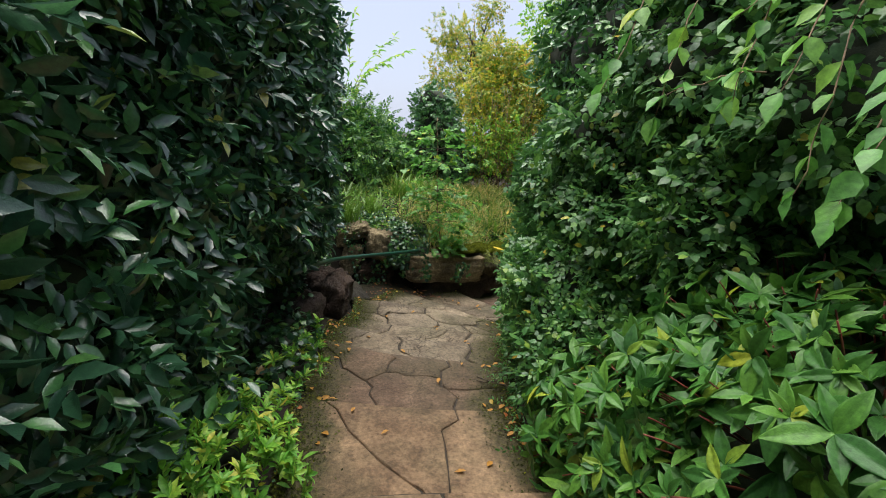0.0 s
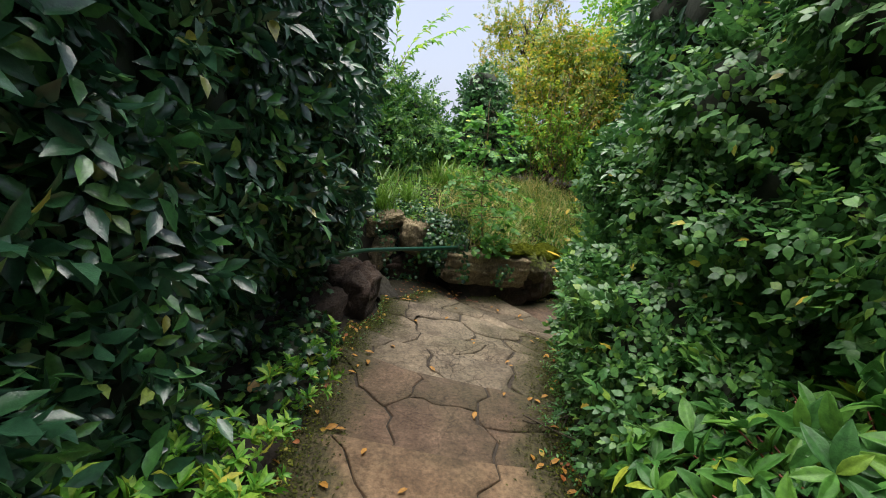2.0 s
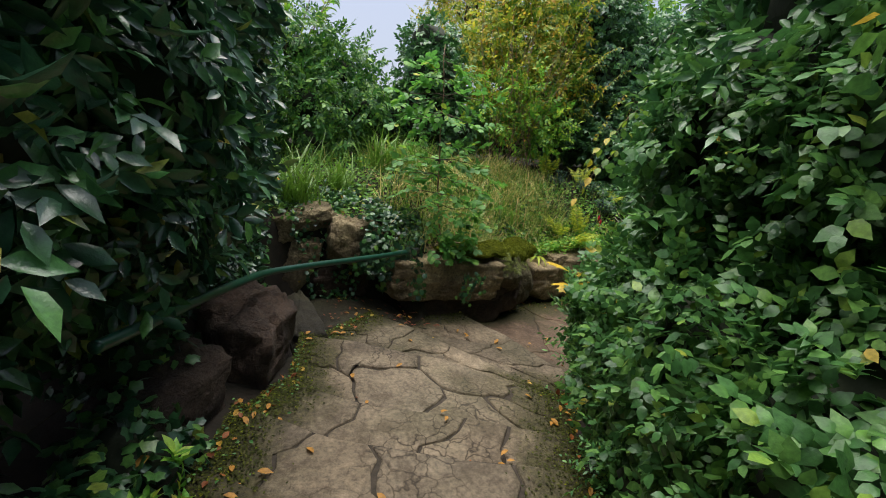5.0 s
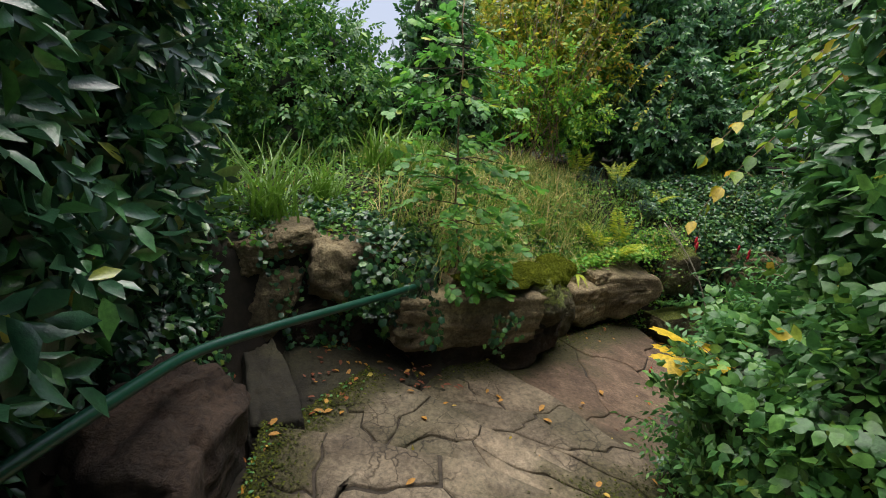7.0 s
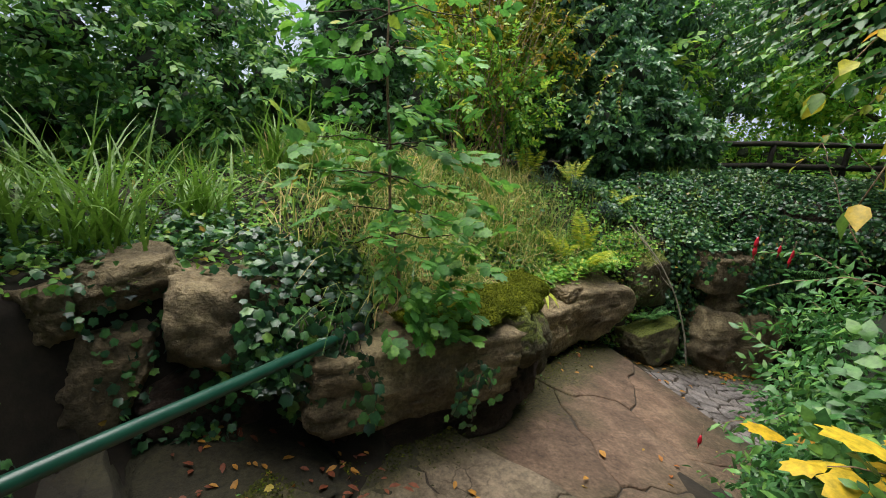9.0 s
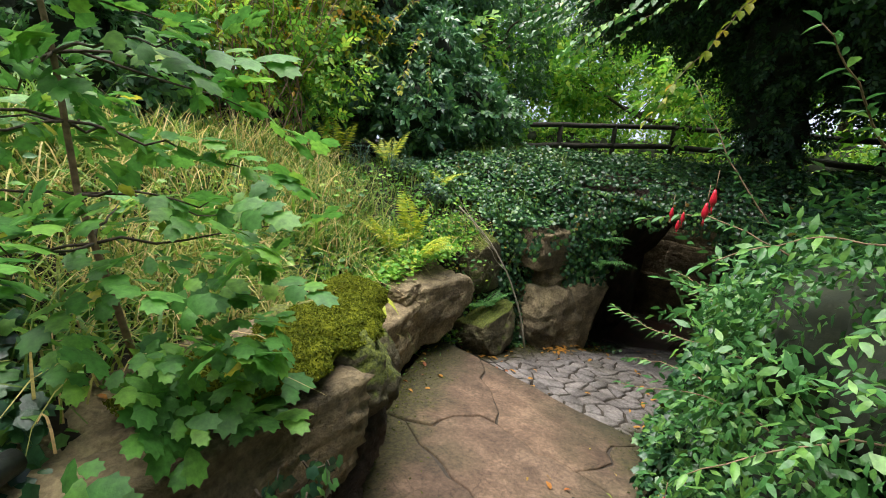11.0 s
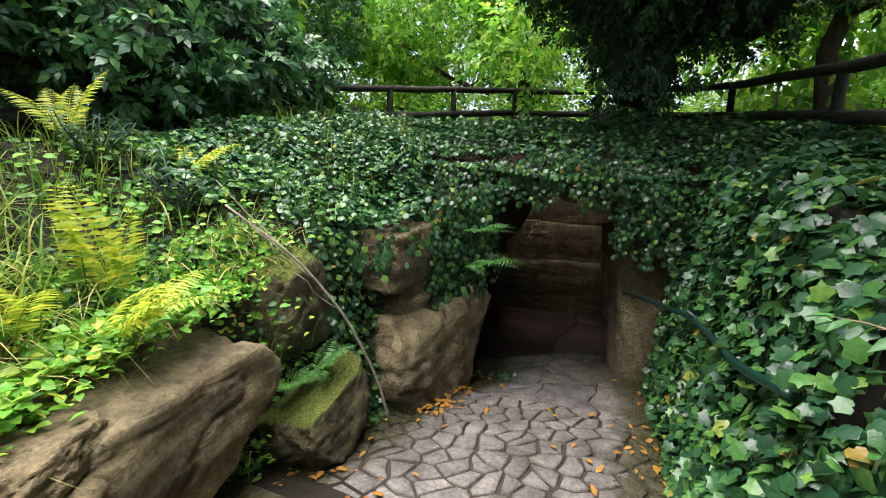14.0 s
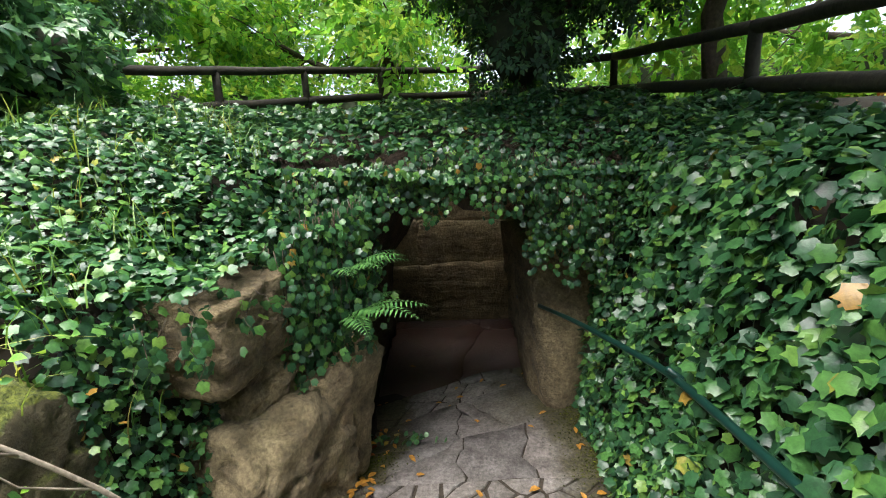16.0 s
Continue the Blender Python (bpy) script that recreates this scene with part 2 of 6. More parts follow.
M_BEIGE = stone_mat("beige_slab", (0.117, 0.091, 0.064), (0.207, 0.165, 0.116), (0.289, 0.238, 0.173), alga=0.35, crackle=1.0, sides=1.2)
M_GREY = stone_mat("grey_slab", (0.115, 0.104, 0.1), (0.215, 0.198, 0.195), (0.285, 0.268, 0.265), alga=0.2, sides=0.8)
# very dark brown stone with olive patches
M_FLAG = stone_mat("dark_flagstone", (0.011, 0.009, 0.005), (0.02, 0.017, 0.009), (0.036, 0.029, 0.016), alga=0.8)
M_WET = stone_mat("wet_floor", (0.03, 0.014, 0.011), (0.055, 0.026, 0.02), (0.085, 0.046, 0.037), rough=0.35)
M_ROCK = stone_mat("sandstone", (0.125, 0.102, 0.064), (0.28, 0.224, 0.134), (0.46, 0.38, 0.225), moss=-0.15, strata=0.25)
M_ROCKM = stone_mat("mossy_sandstone", (0.061, 0.057, 0.030), (0.139, 0.123, 0.068), (0.235, 0.208, 0.113), moss=1.0, strata=0.12)
# red-brown rock; its dark tone also paints shade on recessed and inner stones
M_ROCKR = stone_mat("red_and_shaded_sandstone", (0.03, 0.02, 0.014), (0.064, 0.041, 0.029), (0.115, 0.075, 0.053), moss=0.0, strata=0.1)
M_STALK = plain_mat("red_stalk", (0.12, 0.02, 0.015), (0.22, 0.05, 0.03), 60, 0.5, 0.1)

# ---- building helpers ----
rng = np.random.default_rng(7)


def unit(v):
    return v / np.maximum(np.linalg.norm(v, axis=-1, keepdims=True), 1e-9)


def mesh_object(name, verts, faces, mat, parent=None, label="", smooth=False):
    """One mesh object from arrays; faces: an array of equal faces, or a list."""
    me = bpy.data.meshes.new(name)
    verts = np.asarray(verts, dtype=np.float64)
    if isinstance(faces, np.ndarray):
        k = faces.shape[1]
        me.vertices.add(len(verts))
        me.vertices.foreach_set("co", verts.astype(np.float32).ravel())
        me.loops.add(faces.size)
        me.loops.foreach_set("vertex_index", faces.astype(np.int32).ravel())
        me.polygons.add(len(faces))
        me.polygons.foreach_set("loop_start", np.arange(0, faces.size, k, dtype=np.int32))
        me.update(calc_edges=True)
    else:
        me.from_pydata(verts.tolist(), [], faces)
        me.update()
    me.materials.append(mat)
    if smooth:
        me.polygons.foreach_set("use_smooth", np.ones(len(me.polygons), dtype=bool))
    ob = new(name, me)
    if parent:
        ob.parent = parent
    if label:
        tagged(ob, label=label)
    return ob


def thing(name, label, category, group="", kind=""):
    return tagged(new(name), label, category, group, kind)


def place(parent, at):
    """Sets a thing's base where it stands, its parts staying where they are."""
    parent.location = at
    inv = Matrix.Translation(Vector(at)).inverted()
    for c in parent.children:
        c.matrix_parent_inverse = inv


def tube(points, radii, sides=7):
    """A tapered round stem along points."""
    pts, radii = np.asarray(points, float), np.asarray(radii, float)
    tan = unit(np.gradient(pts, axis=0))
    a = np.linspace(0, 2 * np.pi, sides, endpoint=False)
    v = []
    for p, t, r in zip(pts, tan, radii):
        x = unit(np.cross(t, (0.31, 0.2, 0.93) if abs(t[2]) < 0.9 else (1, 0, 0)))
        y = np.cross(t, x)
        v.append(p + r * (np.cos(a)[:, None] * x + np.sin(a)[:, None] * y))
    v = np.concatenate(v)
    n = len(pts)
    f = [(i * sides + j, i * sides + (j + 1) % sides, (i + 1) * sides + (j + 1) % sides, (i + 1) * sides + j) for i in range(n - 1) for j in range(sides)]
    v = np.vstack([v, pts[0], pts[-1]])
    q = [(a0, b0, c0) for a0, b0, c0, d0 in f] + [(a0, c0, d0) for a0, b0, c0, d0 in f]
    q += [(n * sides, (j + 1) % sides, j) for j in range(sides)] + [(n * sides + 1, (n - 1) * sides + j, (n - 1) * sides + (j + 1) % sides) for j in range(sides)]
    return v, np.array(q)


def joined(pieces):
    vs, fs, k = [], [], 0
    for v, f in pieces:
        vs.append(v)
        fs.append(f + k)
        k += len(v)
    return np.vstack(vs), np.vstack(fs)


def wander(a, b, n, wobble, seed, sag=0.0):
    """Points from a to b on an uneven line."""
    r = np.random.default_rng(seed)
    t = np.linspace(0, 1, n)[:, None]
    p = np.asarray(a) * (1 - t) + np.asarray(b) * t
    j = np.cumsum(r.normal(0, wobble, (n, 3)), axis=0)
    j -= j[0] + (j[-1] - j[0]) * t
    p = p + j
    p[:, 2] -= sag * 4 * (t * (1 - t))[:, 0]
    return p


def leaf_shape(w=0.4, curl=0.18, fold=0.06, tip=0.62, fine=True):
    """One leaf of length 1 along y, face up."""
    if not fine:
        return np.array([(0, 0, 0), (-w / 2, 0.45, fold), (w / 2, 0.45, fold), (0, 1, -curl)]), np.array([(0, 2, 1), (1, 2, 3)])
    if fine == "six":
        v = [(0, 0, 0), (-w * 0.4, 0.27, fold), (w * 0.4, 0.27, fold * 0.3), (-w * 0.44, tip, fold * 0.6 - curl * 0.4), (w * 0.44, tip, -curl * 0.4), (0, 1, -curl)]
        return np.array(v, float), np.array([(0, 2, 1), (1, 2, 4), (1, 4, 3), (3, 4, 5)])
    v = [(0, 0, 0)]
    for y, k in ((0.22, 0.72), (tip, 0.86)):
        v += [(-w / 2 * k, y, fold - curl * y * y), (0, y, -curl * y * y), (w / 2 * k, y, fold - curl * y * y)]
    v += [(0, 1, -curl)]
    v[1] = (-w * 0.36, 0.25, v[1][2]); v[3] = (w * 0.36, 0.25, v[3][2])
    v[4] = (-w * 0.45, tip, v[4][2]); v[6] = (w * 0.45, tip, v[6][2])
    f = [(0, 2, 1), (0, 3, 2), (1, 2, 5), (1, 5, 4), (2, 3, 6), (2, 6, 5), (4, 5, 7), (5, 6, 7)]
    return np.array(v, float), np.array(f)


def ribbed_leaf(w=0.4, curl=0.24, depth=0.016):
    """A long leaf with three sunken veins from base to tip."""
    rows = ((0.0, 0.05), (0.16, 0.6), (0.38, 0.97), (0.62, 0.9), (0.84, 0.48), (1.0, 0.03))
    cols = (-1.0, -0.72, -0.45, -0.2, 0.0, 0.2, 0.45, 0.72, 1.0)
    v = [(w / 2 * k * c, y, depth * (1 if j % 2 else -1) * k + 0.07 * k * abs(c) - curl * y * y) for y, k in rows for j, c in enumerate(cols)]
    n = len(cols)
    f = []
    for i in range(len(rows) - 1):
        for j in range(n - 1):
            a = i * n + j
            f += [(a, a + 1, a + n + 1), (a, a + n + 1, a + n)]
    return np.array(v), np.array(f)


def lobed_shape(lobes, depth=0.0):
    """A flat lobed leaf as a fan: lobes are (angle, reach) round its middle."""
    v = [(0, 0.4, 0.03)]
    for a, r in lobes:
        v.append((r * math.sin(radians(a)), 0.4 + r * math.cos(radians(a)), -depth * r * r))
    n = len(lobes)
    return np.array(v), np.array([(0, 1 + (i + 1) % n, 1 + i) for i in range(n)])


IVY_LEAF = lobed_shape([(0, 0.62), (22, 0.41), (56, 0.52), (88, 0.39), (126, 0.46), (160, 0.4), (180, 0.28), (200, 0.4), (234, 0.46), (272, 0.39), (304, 0.52), (338, 0.41)], 0.25)
OAK_LEAF = lobed_shape([(0, 0.6), (16, 0.46), (30, 0.52), (48, 0.34), (68, 0.4), (100, 0.24), (140, 0.3), (180, 0.42), (220, 0.3), (260, 0.24), (292, 0.4), (312, 0.34), (330, 0.52), (344, 0.46)], 0.3)


def frames_of(d, n):
    """Turn matrices whose y is d and whose z leans to n."""
    d = unit(d)
    x = unit(np.cross(d, n))
    z = np.cross(x, d)
    return np.stack([x, d, z], axis=-1)


def tiled(shape, pos, rot, size):
    """Many copies of a small shape as one set of arrays."""
    v, f = shape
    size = np.asarray(size)
    size = size[:, None, None] if size.ndim == 1 else size[:, None, :]
    w = np.einsum("nij,nkj->nki", rot, v[None] * size) + pos[:, None, :]
    g = f[None] + (np.arange(len(pos)) * len(v))[:, None, None]
    return w.reshape(-1, 3), g.reshape(-1, f.shape[1])


def sprig(shape, count, length, leaf, spread, seed, whorl=False):
    """Several leaves on a short shoot along y."""
    r = np.random.default_rng(seed)
    t = np.linspace(0.15, 1, count) if not whorl else np.full(count, 0.9) + r.normal(0, 0.05, count)
    pos = np.stack([0 * t, t * length, 0 * t], -1)
    ang = np.arange(count) * 2.4 + r.uniform(0, 6) if whorl else (np.arange(count) % 2) * np.pi + r.normal(0, 0.5, count)
    out = np.stack([np.cos(ang), 0 * ang, np.sin(ang) * (1.0 if whorl else 0.45)], -1)
    d = out * spread + np.array([0, 1, 0]) * (1.05 - 0.4 * spread) + r.normal(0, 0.12, (count, 3))
    if not whorl:
        d[-1] = (0.1, 1, 0.05)
    n = np.array([0, 0.1, 1.0]) + r.normal(0, 0.3, (count, 3))
    if whorl:
        n = np.array([0, 1.0, 0.4]) + r.normal(0, 0.2, (count, 3)) - out * 0.3
    return tiled(shape, pos, frames_of(d, n), leaf * r.uniform(0.7, 1.15, count))


def on_lumps(lumps, count, r, depth=0.25, top_only=None):
    """Points and outward ways on the joint surface of round lumps."""
    c = np.array([l[0] for l in lumps], float)
    rad = np.array([l[1] for l in lumps], float)
    k = r.choice(len(lumps), count * 3, p=rad ** 2 / (rad ** 2).sum())
    u = unit(r.normal(size=(count * 3, 3)))
    p = c[k] + u * (rad[k] * r.uniform(1 - depth, 1.06, count * 3))[:, None]
    keep = np.ones(len(p), bool)
    for i in range(len(lumps)):
        keep &= (np.linalg.norm(p - c[i], axis=1) > rad[i] * 0.82) | (k == i)
    p, u = p[keep][:count], u[keep][:count]
    return p, u


def leaf_cover(name, parent, p, u, sprigs, mat, r, out=0.7, droop=0.5, wild=0.5, size=(0.8, 1.2), up=0.5, label=""):
    """Sprigs at points p, growing outward along u."""
    parts = []
    which = r.integers(0, len(sprigs), len(p))
    for i, sh in enumerate(sprigs):
        q, w = p[which == i], u[which == i]
        if not len(q):
            continue
        d = w * out + np.array([0, 0, -droop]) + r.normal(0, wild, q.shape)
        n = w * 0.9 + np.array([0, 0, up]) + r.normal(0, 0.55, q.shape)
        parts.append(tiled(sh, q, frames_of(d, n), r.uniform(*size, len(q))))
    v, f = joined(parts)
    ob = mesh_object(name, v, f, mat, parent, label, smooth=True)
    ob["kind"] = "stuff"
    return ob


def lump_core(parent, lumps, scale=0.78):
    """Dark lumps that paint the shade of a bush's twiggy inside and block light."""
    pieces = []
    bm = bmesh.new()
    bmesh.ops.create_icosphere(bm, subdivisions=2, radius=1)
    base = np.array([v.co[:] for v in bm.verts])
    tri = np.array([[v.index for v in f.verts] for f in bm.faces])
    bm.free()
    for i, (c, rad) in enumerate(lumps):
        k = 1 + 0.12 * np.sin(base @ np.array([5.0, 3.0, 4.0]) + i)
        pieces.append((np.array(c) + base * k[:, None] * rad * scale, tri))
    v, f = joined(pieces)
    ob = mesh_object("twig_mass", v, f, M_CORE, parent, "dark lumps for the shaded inside of the foliage", smooth=True)
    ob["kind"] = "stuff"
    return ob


def stems(parent, base, lumps, radius, seed, mat=None, count=6):
    """Woody stems from the root to the lumps."""
    r = np.random.default_rng(seed)
    pieces = []
    for i in r.choice(len(lumps), min(count, len(lumps)), replace=False):
        b0 = np.array(base) + (r.normal(0, 0.12), r.normal(0, 0.12), 0)
        c = np.array(lumps[i][0])
        pieces.append(tube(wander(b0, c, 7, 0.05, seed + int(i)), np.linspace(radius, radius * 0.35, 7), 6))
    for v, f in pieces:
        mesh_object("stem", v, f, mat or M_BARK, parent, smooth=True)


def bush(name, label, category, base, lumps, sprigs, mat, count, seed, out=0.7, droop=0.4, wild=0.5, size=(0.8, 1.2), up=0.5, core=0.78, stem=0.03, group="", depth=0.25, face=None, stalk=False):
    r = np.random.default_rng(seed)
    t = thing(name, label, category, group)
    p, u = on_lumps(lumps, count, r, depth)
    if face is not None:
        # fewer leaves on the side turned from the path, to save triangles
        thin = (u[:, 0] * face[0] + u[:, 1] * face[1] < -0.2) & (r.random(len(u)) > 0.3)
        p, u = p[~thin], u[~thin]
    leaf_cover("foliage", t, p, u, sprigs, mat, r, out, droop, wild, size, up)
    if stalk:
        sv, sf = tube([(0, -0.12, 0), (0, 0, 0.004), (0, 0.07, 0)], [0.004, 0.0034, 0.003], 4)
        d = u * out + np.array([0, 0, -droop])
        v, f = tiled((sv, sf), p, frames_of(d, u * 0.5 + np.array([0.3, 0.2, up])), np.ones(len(p)))
        mesh_object("stalks", v, f, M_STALK, t, "short dark red leaf stalks")["kind"] = "stuff"
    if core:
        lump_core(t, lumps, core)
    stems(t, base, lumps, stem, seed)
    place(t, base)
    return t


LEAF_A = leaf_shape(0.38, 0.22, 0.09)
LEAF_B = leaf_shape(0.68, 0.16, 0.12, 0.56)
LEAF_L6 = leaf_shape(0.47, 0.16, 0.1, 0.58)
LEAF_B6 = leaf_shape(0.68, 0.16, 0.14, 0.56, "six")
LEAF_F = leaf_shape(0.5, 0.15, 0.06, fine=False)
SP_LAUREL = [sprig(LEAF_L6, 6, 0.16, 0.102, 0.9, s) for s in range(5)]
SP_BEECH = [sprig(LEAF_B6, 8, 0.2, 0.07, 0.85, 10 + s) for s in range(4)]
LEAF_A6 = leaf_shape(0.4, 0.22, 0.1, 0.55, "six")
SP_VIB = [sprig(ribbed_leaf(), 6, 0.07, 0.125, 1.15, 20 + s, True) for s in range(5)]
SP_HERB = [sprig(LEAF_A, 10, 0.16, 0.075, 0.8, 30 + s, True) for s in range(3)] + [sprig(LEAF_A, 9, 0.16, 0.07, 0.8, 35)]
SP_LAUREL_FAR = [sprig(LEAF_F, 8, 0.13, 0.1, 0.85, s) for s in range(4)]
SP_FAR = [sprig(LEAF_F, 9, 0.25, 0.085, 0.8, 40 + s) for s in range(4)]
SP_FUCH = [sprig(LEAF_A6, 10, 0.26, 0.05, 0.95, 50 + s) for s in range(4)]
SP_IVY = [(IVY_LEAF[0] - np.array([0, 0.0, 0]), IVY_LEAF[1])]
SP_OAK = [sprig(OAK_LEAF, 5, 0.18, 0.125, 0.8, 60 + s) for s in range(3)]
SP_ELM = [sprig(LEAF_B, 5, 0.26, 0.11, 0.8, 70 + s) for s in range(3)]

# ---- plan of the walk: x, y, floor, half width, left bank, right bank ----
PLAN = np.array([
    (0.5, -6.0, 0.3, 0.85, 0.3, 0.3), (0.5, 0.0, 0.0, 0.85, 0.05, 0.05), (0.55, 2.0, -0.55, 0.8, -0.45, -0.4),
    (0.8, 3.4, -0.63, 0.8, -0.6, -0.45), (1.1, 4.5, -0.74, 0.85, -0.78, -0.45), (1.5, 5.3, -0.92, 0.9, -0.9, -0.45),
    (2.2, 5.85, -1.06, 0.85, -0.4, -0.5), (3.3, 6.6, -1.28, 0.9, -0.55, -0.55), (4.5, 7.0, -1.56, 1.0, -0.75, -0.5),
    (5.6, 6.85, -1.87, 0.98, -0.55, -0.15), (6.9, 6.75, -2.1, 0.95, -0.3, -0.1), (8.2, 6.72, -2.45, 0.9, 0.1, 0.05), (9.4, 6.8, -2.56, 0.9, 0.2, 0.2), (11.6, 6.9, -2.58, 0.9, 0.3, 0.3)])


def smooth01(t):
    t = np.clip(t, 0, 1)
    return t * t * (3 - 2 * t)


def ripple(x, y, k=1.0):
    return np.sin(1.7 * k * x + 0.6) * np.cos(1.3 * k * y + 1.1) + 0.5 * np.sin(3.9 * k * x + 2.0 * k * y) + 0.3 * np.cos(6.1 * k * y - 4.3 * k * x)


def along(x, y):
    """Signed distance from the walk's middle line (left is plus) and the plan's values there."""
    x, y = np.asarray(x, float), np.asarray(y, float)
    best = np.full(x.shape, 1e9)
    sd = np.zeros(x.shape)
    val = np.zeros(x.shape + (4,))
    for a, b in zip(PLAN[:-1], PLAN[1:]):
        e = b[:2] - a[:2]
        t = np.clip(((x - a[0]) * e[0] + (y - a[1]) * e[1]) / (e @ e), 0, 1)
        dx, dy = x - a[0] - t * e[0], y - a[1] - t * e[1]
        d = np.hypot(dx, dy)
        side = np.where(e[0] * dy - e[1] * dx >= 0, 1.0, -1.0)
        near = d < best
        best = np.where(near, d, best)
        sd = np.where(near, d * side, sd)
        val = np.where(near[..., None], a[2:] * (1 - t[..., None]) + b[2:] * t[..., None], val)
    return sd, val


def ground_z(x, y):
    sd, v = along(x, y)
    d = np.abs(sd)
    left = sd > 0
    bank = np.where(left, v[..., 2], v[..., 3])
    outer = np.where(left, 0.22 + 0.1 * smooth01((np.asarray(x) - 6) / 3), 0.05 + 0.15 * smooth01((np.asarray(x) - 5) / 3))
    dip = smooth01((np.asarray(x) - 3.2) / 0.8) * (1 - smooth01((np.asarray(x) - 5.9) / 0.8)) * (1 - smooth01((np.asarray(y) - 10.0) / 0.8))
    outer = np.where(left, outer - 0.16 * dip, outer)
    outer = np.where((np.asarray(y) < 5.0) & (np.asarray(x) < 3.0), bank + 0.15, outer)
    wide = np.where(left, 0.26 * smooth01((np.asarray(x) - 1.6) / 0.6), 0.0)
    k1 = smooth01((d - v[..., 1] - wide + 0.02) / 0.3)
    k2 = smooth01((d - v[..., 1] - 0.25) / 1.3)
    z = (v[..., 0] - 0.07) * (1 - k1) + bank * k1
    z = z + (outer - bank) * k2 * k1
    hollow = smooth01((1 - np.sqrt(((np.asarray(x) - 0.75) / 1.0) ** 2 + ((np.asarray(y) - 6.35) / 0.85) ** 2)) / 0.22)
    z = z * (1 - hollow) + np.minimum(z, -1.06) * hollow
    shelf = -0.16 + 0.3 * smooth01((np.asarray(y) - 7.5) / 1.6) + 0.6 * smooth01((np.asarray(x) - 1.0) / 0.7) + 2.0 * smooth01((7.0 - np.asarray(y)) / 0.5)
    z = np.where(np.asarray(x) < 1.8, np.minimum(z, shelf), z)
    return z + 0.035 * ripple(np.asarray(x), np.asarray(y)) * k1


def ground_n(x, y):
    e = 0.05
    gx = (ground_z(x + e, y) - ground_z(x - e, y)) / (2 * e)
    gy = (ground_z(x, y + e) - ground_z(x, y - e)) / (2 * e)
    return unit(np.stack([-gx, -gy, np.ones_like(gx)], -1))


def build_ground():
    fine_x, fine_y = np.arange(-3, 13.01, 0.11), np.arange(-4, 13.01, 0.11)
    far = np.array([1, 2, 4, 8, 15, 30, 60, 120, 240, 480])
    gx = np.concatenate([fine_x[0] - far[::-1], fine_x, fine_x[-1] + far])
    gy = np.concatenate([fine_y[0] - far[::-1], fine_y, fine_y[-1] + far])
    X, Y = np.meshgrid(gx, gy)
    Z = ground_z(X, Y)
    n, m = X.shape
    i = np.arange(n * m).reshape(n, m)
    f = np.stack([i[:-1, :-1], i[:-1, 1:], i[1:, 1:], i[1:, :-1]], -1).reshape(-1, 4)
    ob = mesh_object("ground", np.stack([X, Y, Z], -1).reshape(-1, 3), f, M_SOIL, smooth=True)
    tagged(ob, "dark bare garden soil banked up beside the sunken path", "ground", kind="structure")


build_ground()

# ---- steps of the path: each edge from the left end to the right end ----
EDGES = [
    ((-0.4, -3.0), (0.3, -3.0), (0.9, -3.0), (1.4, -3.0)), ((-0.3, 0.55), (0.3, 0.56), (0.9, 0.55), (1.4, 0.55)),
    ((-0.3, 1.25), (0.3, 1.22), (0.9, 1.2), (1.4, 1.15)), ((-0.28, 1.95), (0.3, 1.9), (0.85, 1.83), (1.4, 1.75)),
    ((-0.22, 3.09), (0.37, 2.96), (0.84, 2.82), (1.42, 2.76)), ((-0.05, 4.3), (0.5, 3.9), (1.04, 3.72), (1.8, 3.5)),
    ((0.05, 4.8), (0.54, 4.47), (1.22, 4.2), (1.95, 3.95)), ((0.3, 5.1), (0.8, 4.8), (1.4, 4.56), (2.15, 4.25)),
    ((0.4, 5.85), (0.85, 5.68), (1.5, 5.4), (2.3, 4.65)), ((1.06, 6.52), (1.42, 6.18), (1.7, 5.8), (2.38, 4.9)),
    ((2.0, 6.8), (2.4, 6.15), (2.6, 5.6), (3.0, 5.05)), ((4.85, 8.25), (4.79, 7.5), (4.71, 6.75), (4.7, 5.9)),
    ((6.83, 7.8), (6.86, 7.15), (6.95, 6.5), (6.97, 5.75)), ((7.25, 7.65), (7.5, 6.95), (7.65, 6.5), (7.98, 5.8)),
    ((7.8, 7.65), (8.15, 7.1), (8.4, 6.65), (8.72, 5.95)), ((8.4, 7.8), (8.78, 7.09), (9.05, 6.7), (9.2, 6.0)), ((11.5, 8.0), (11.5, 7.2), (11.5, 6.6), (11.5, 5.9))]
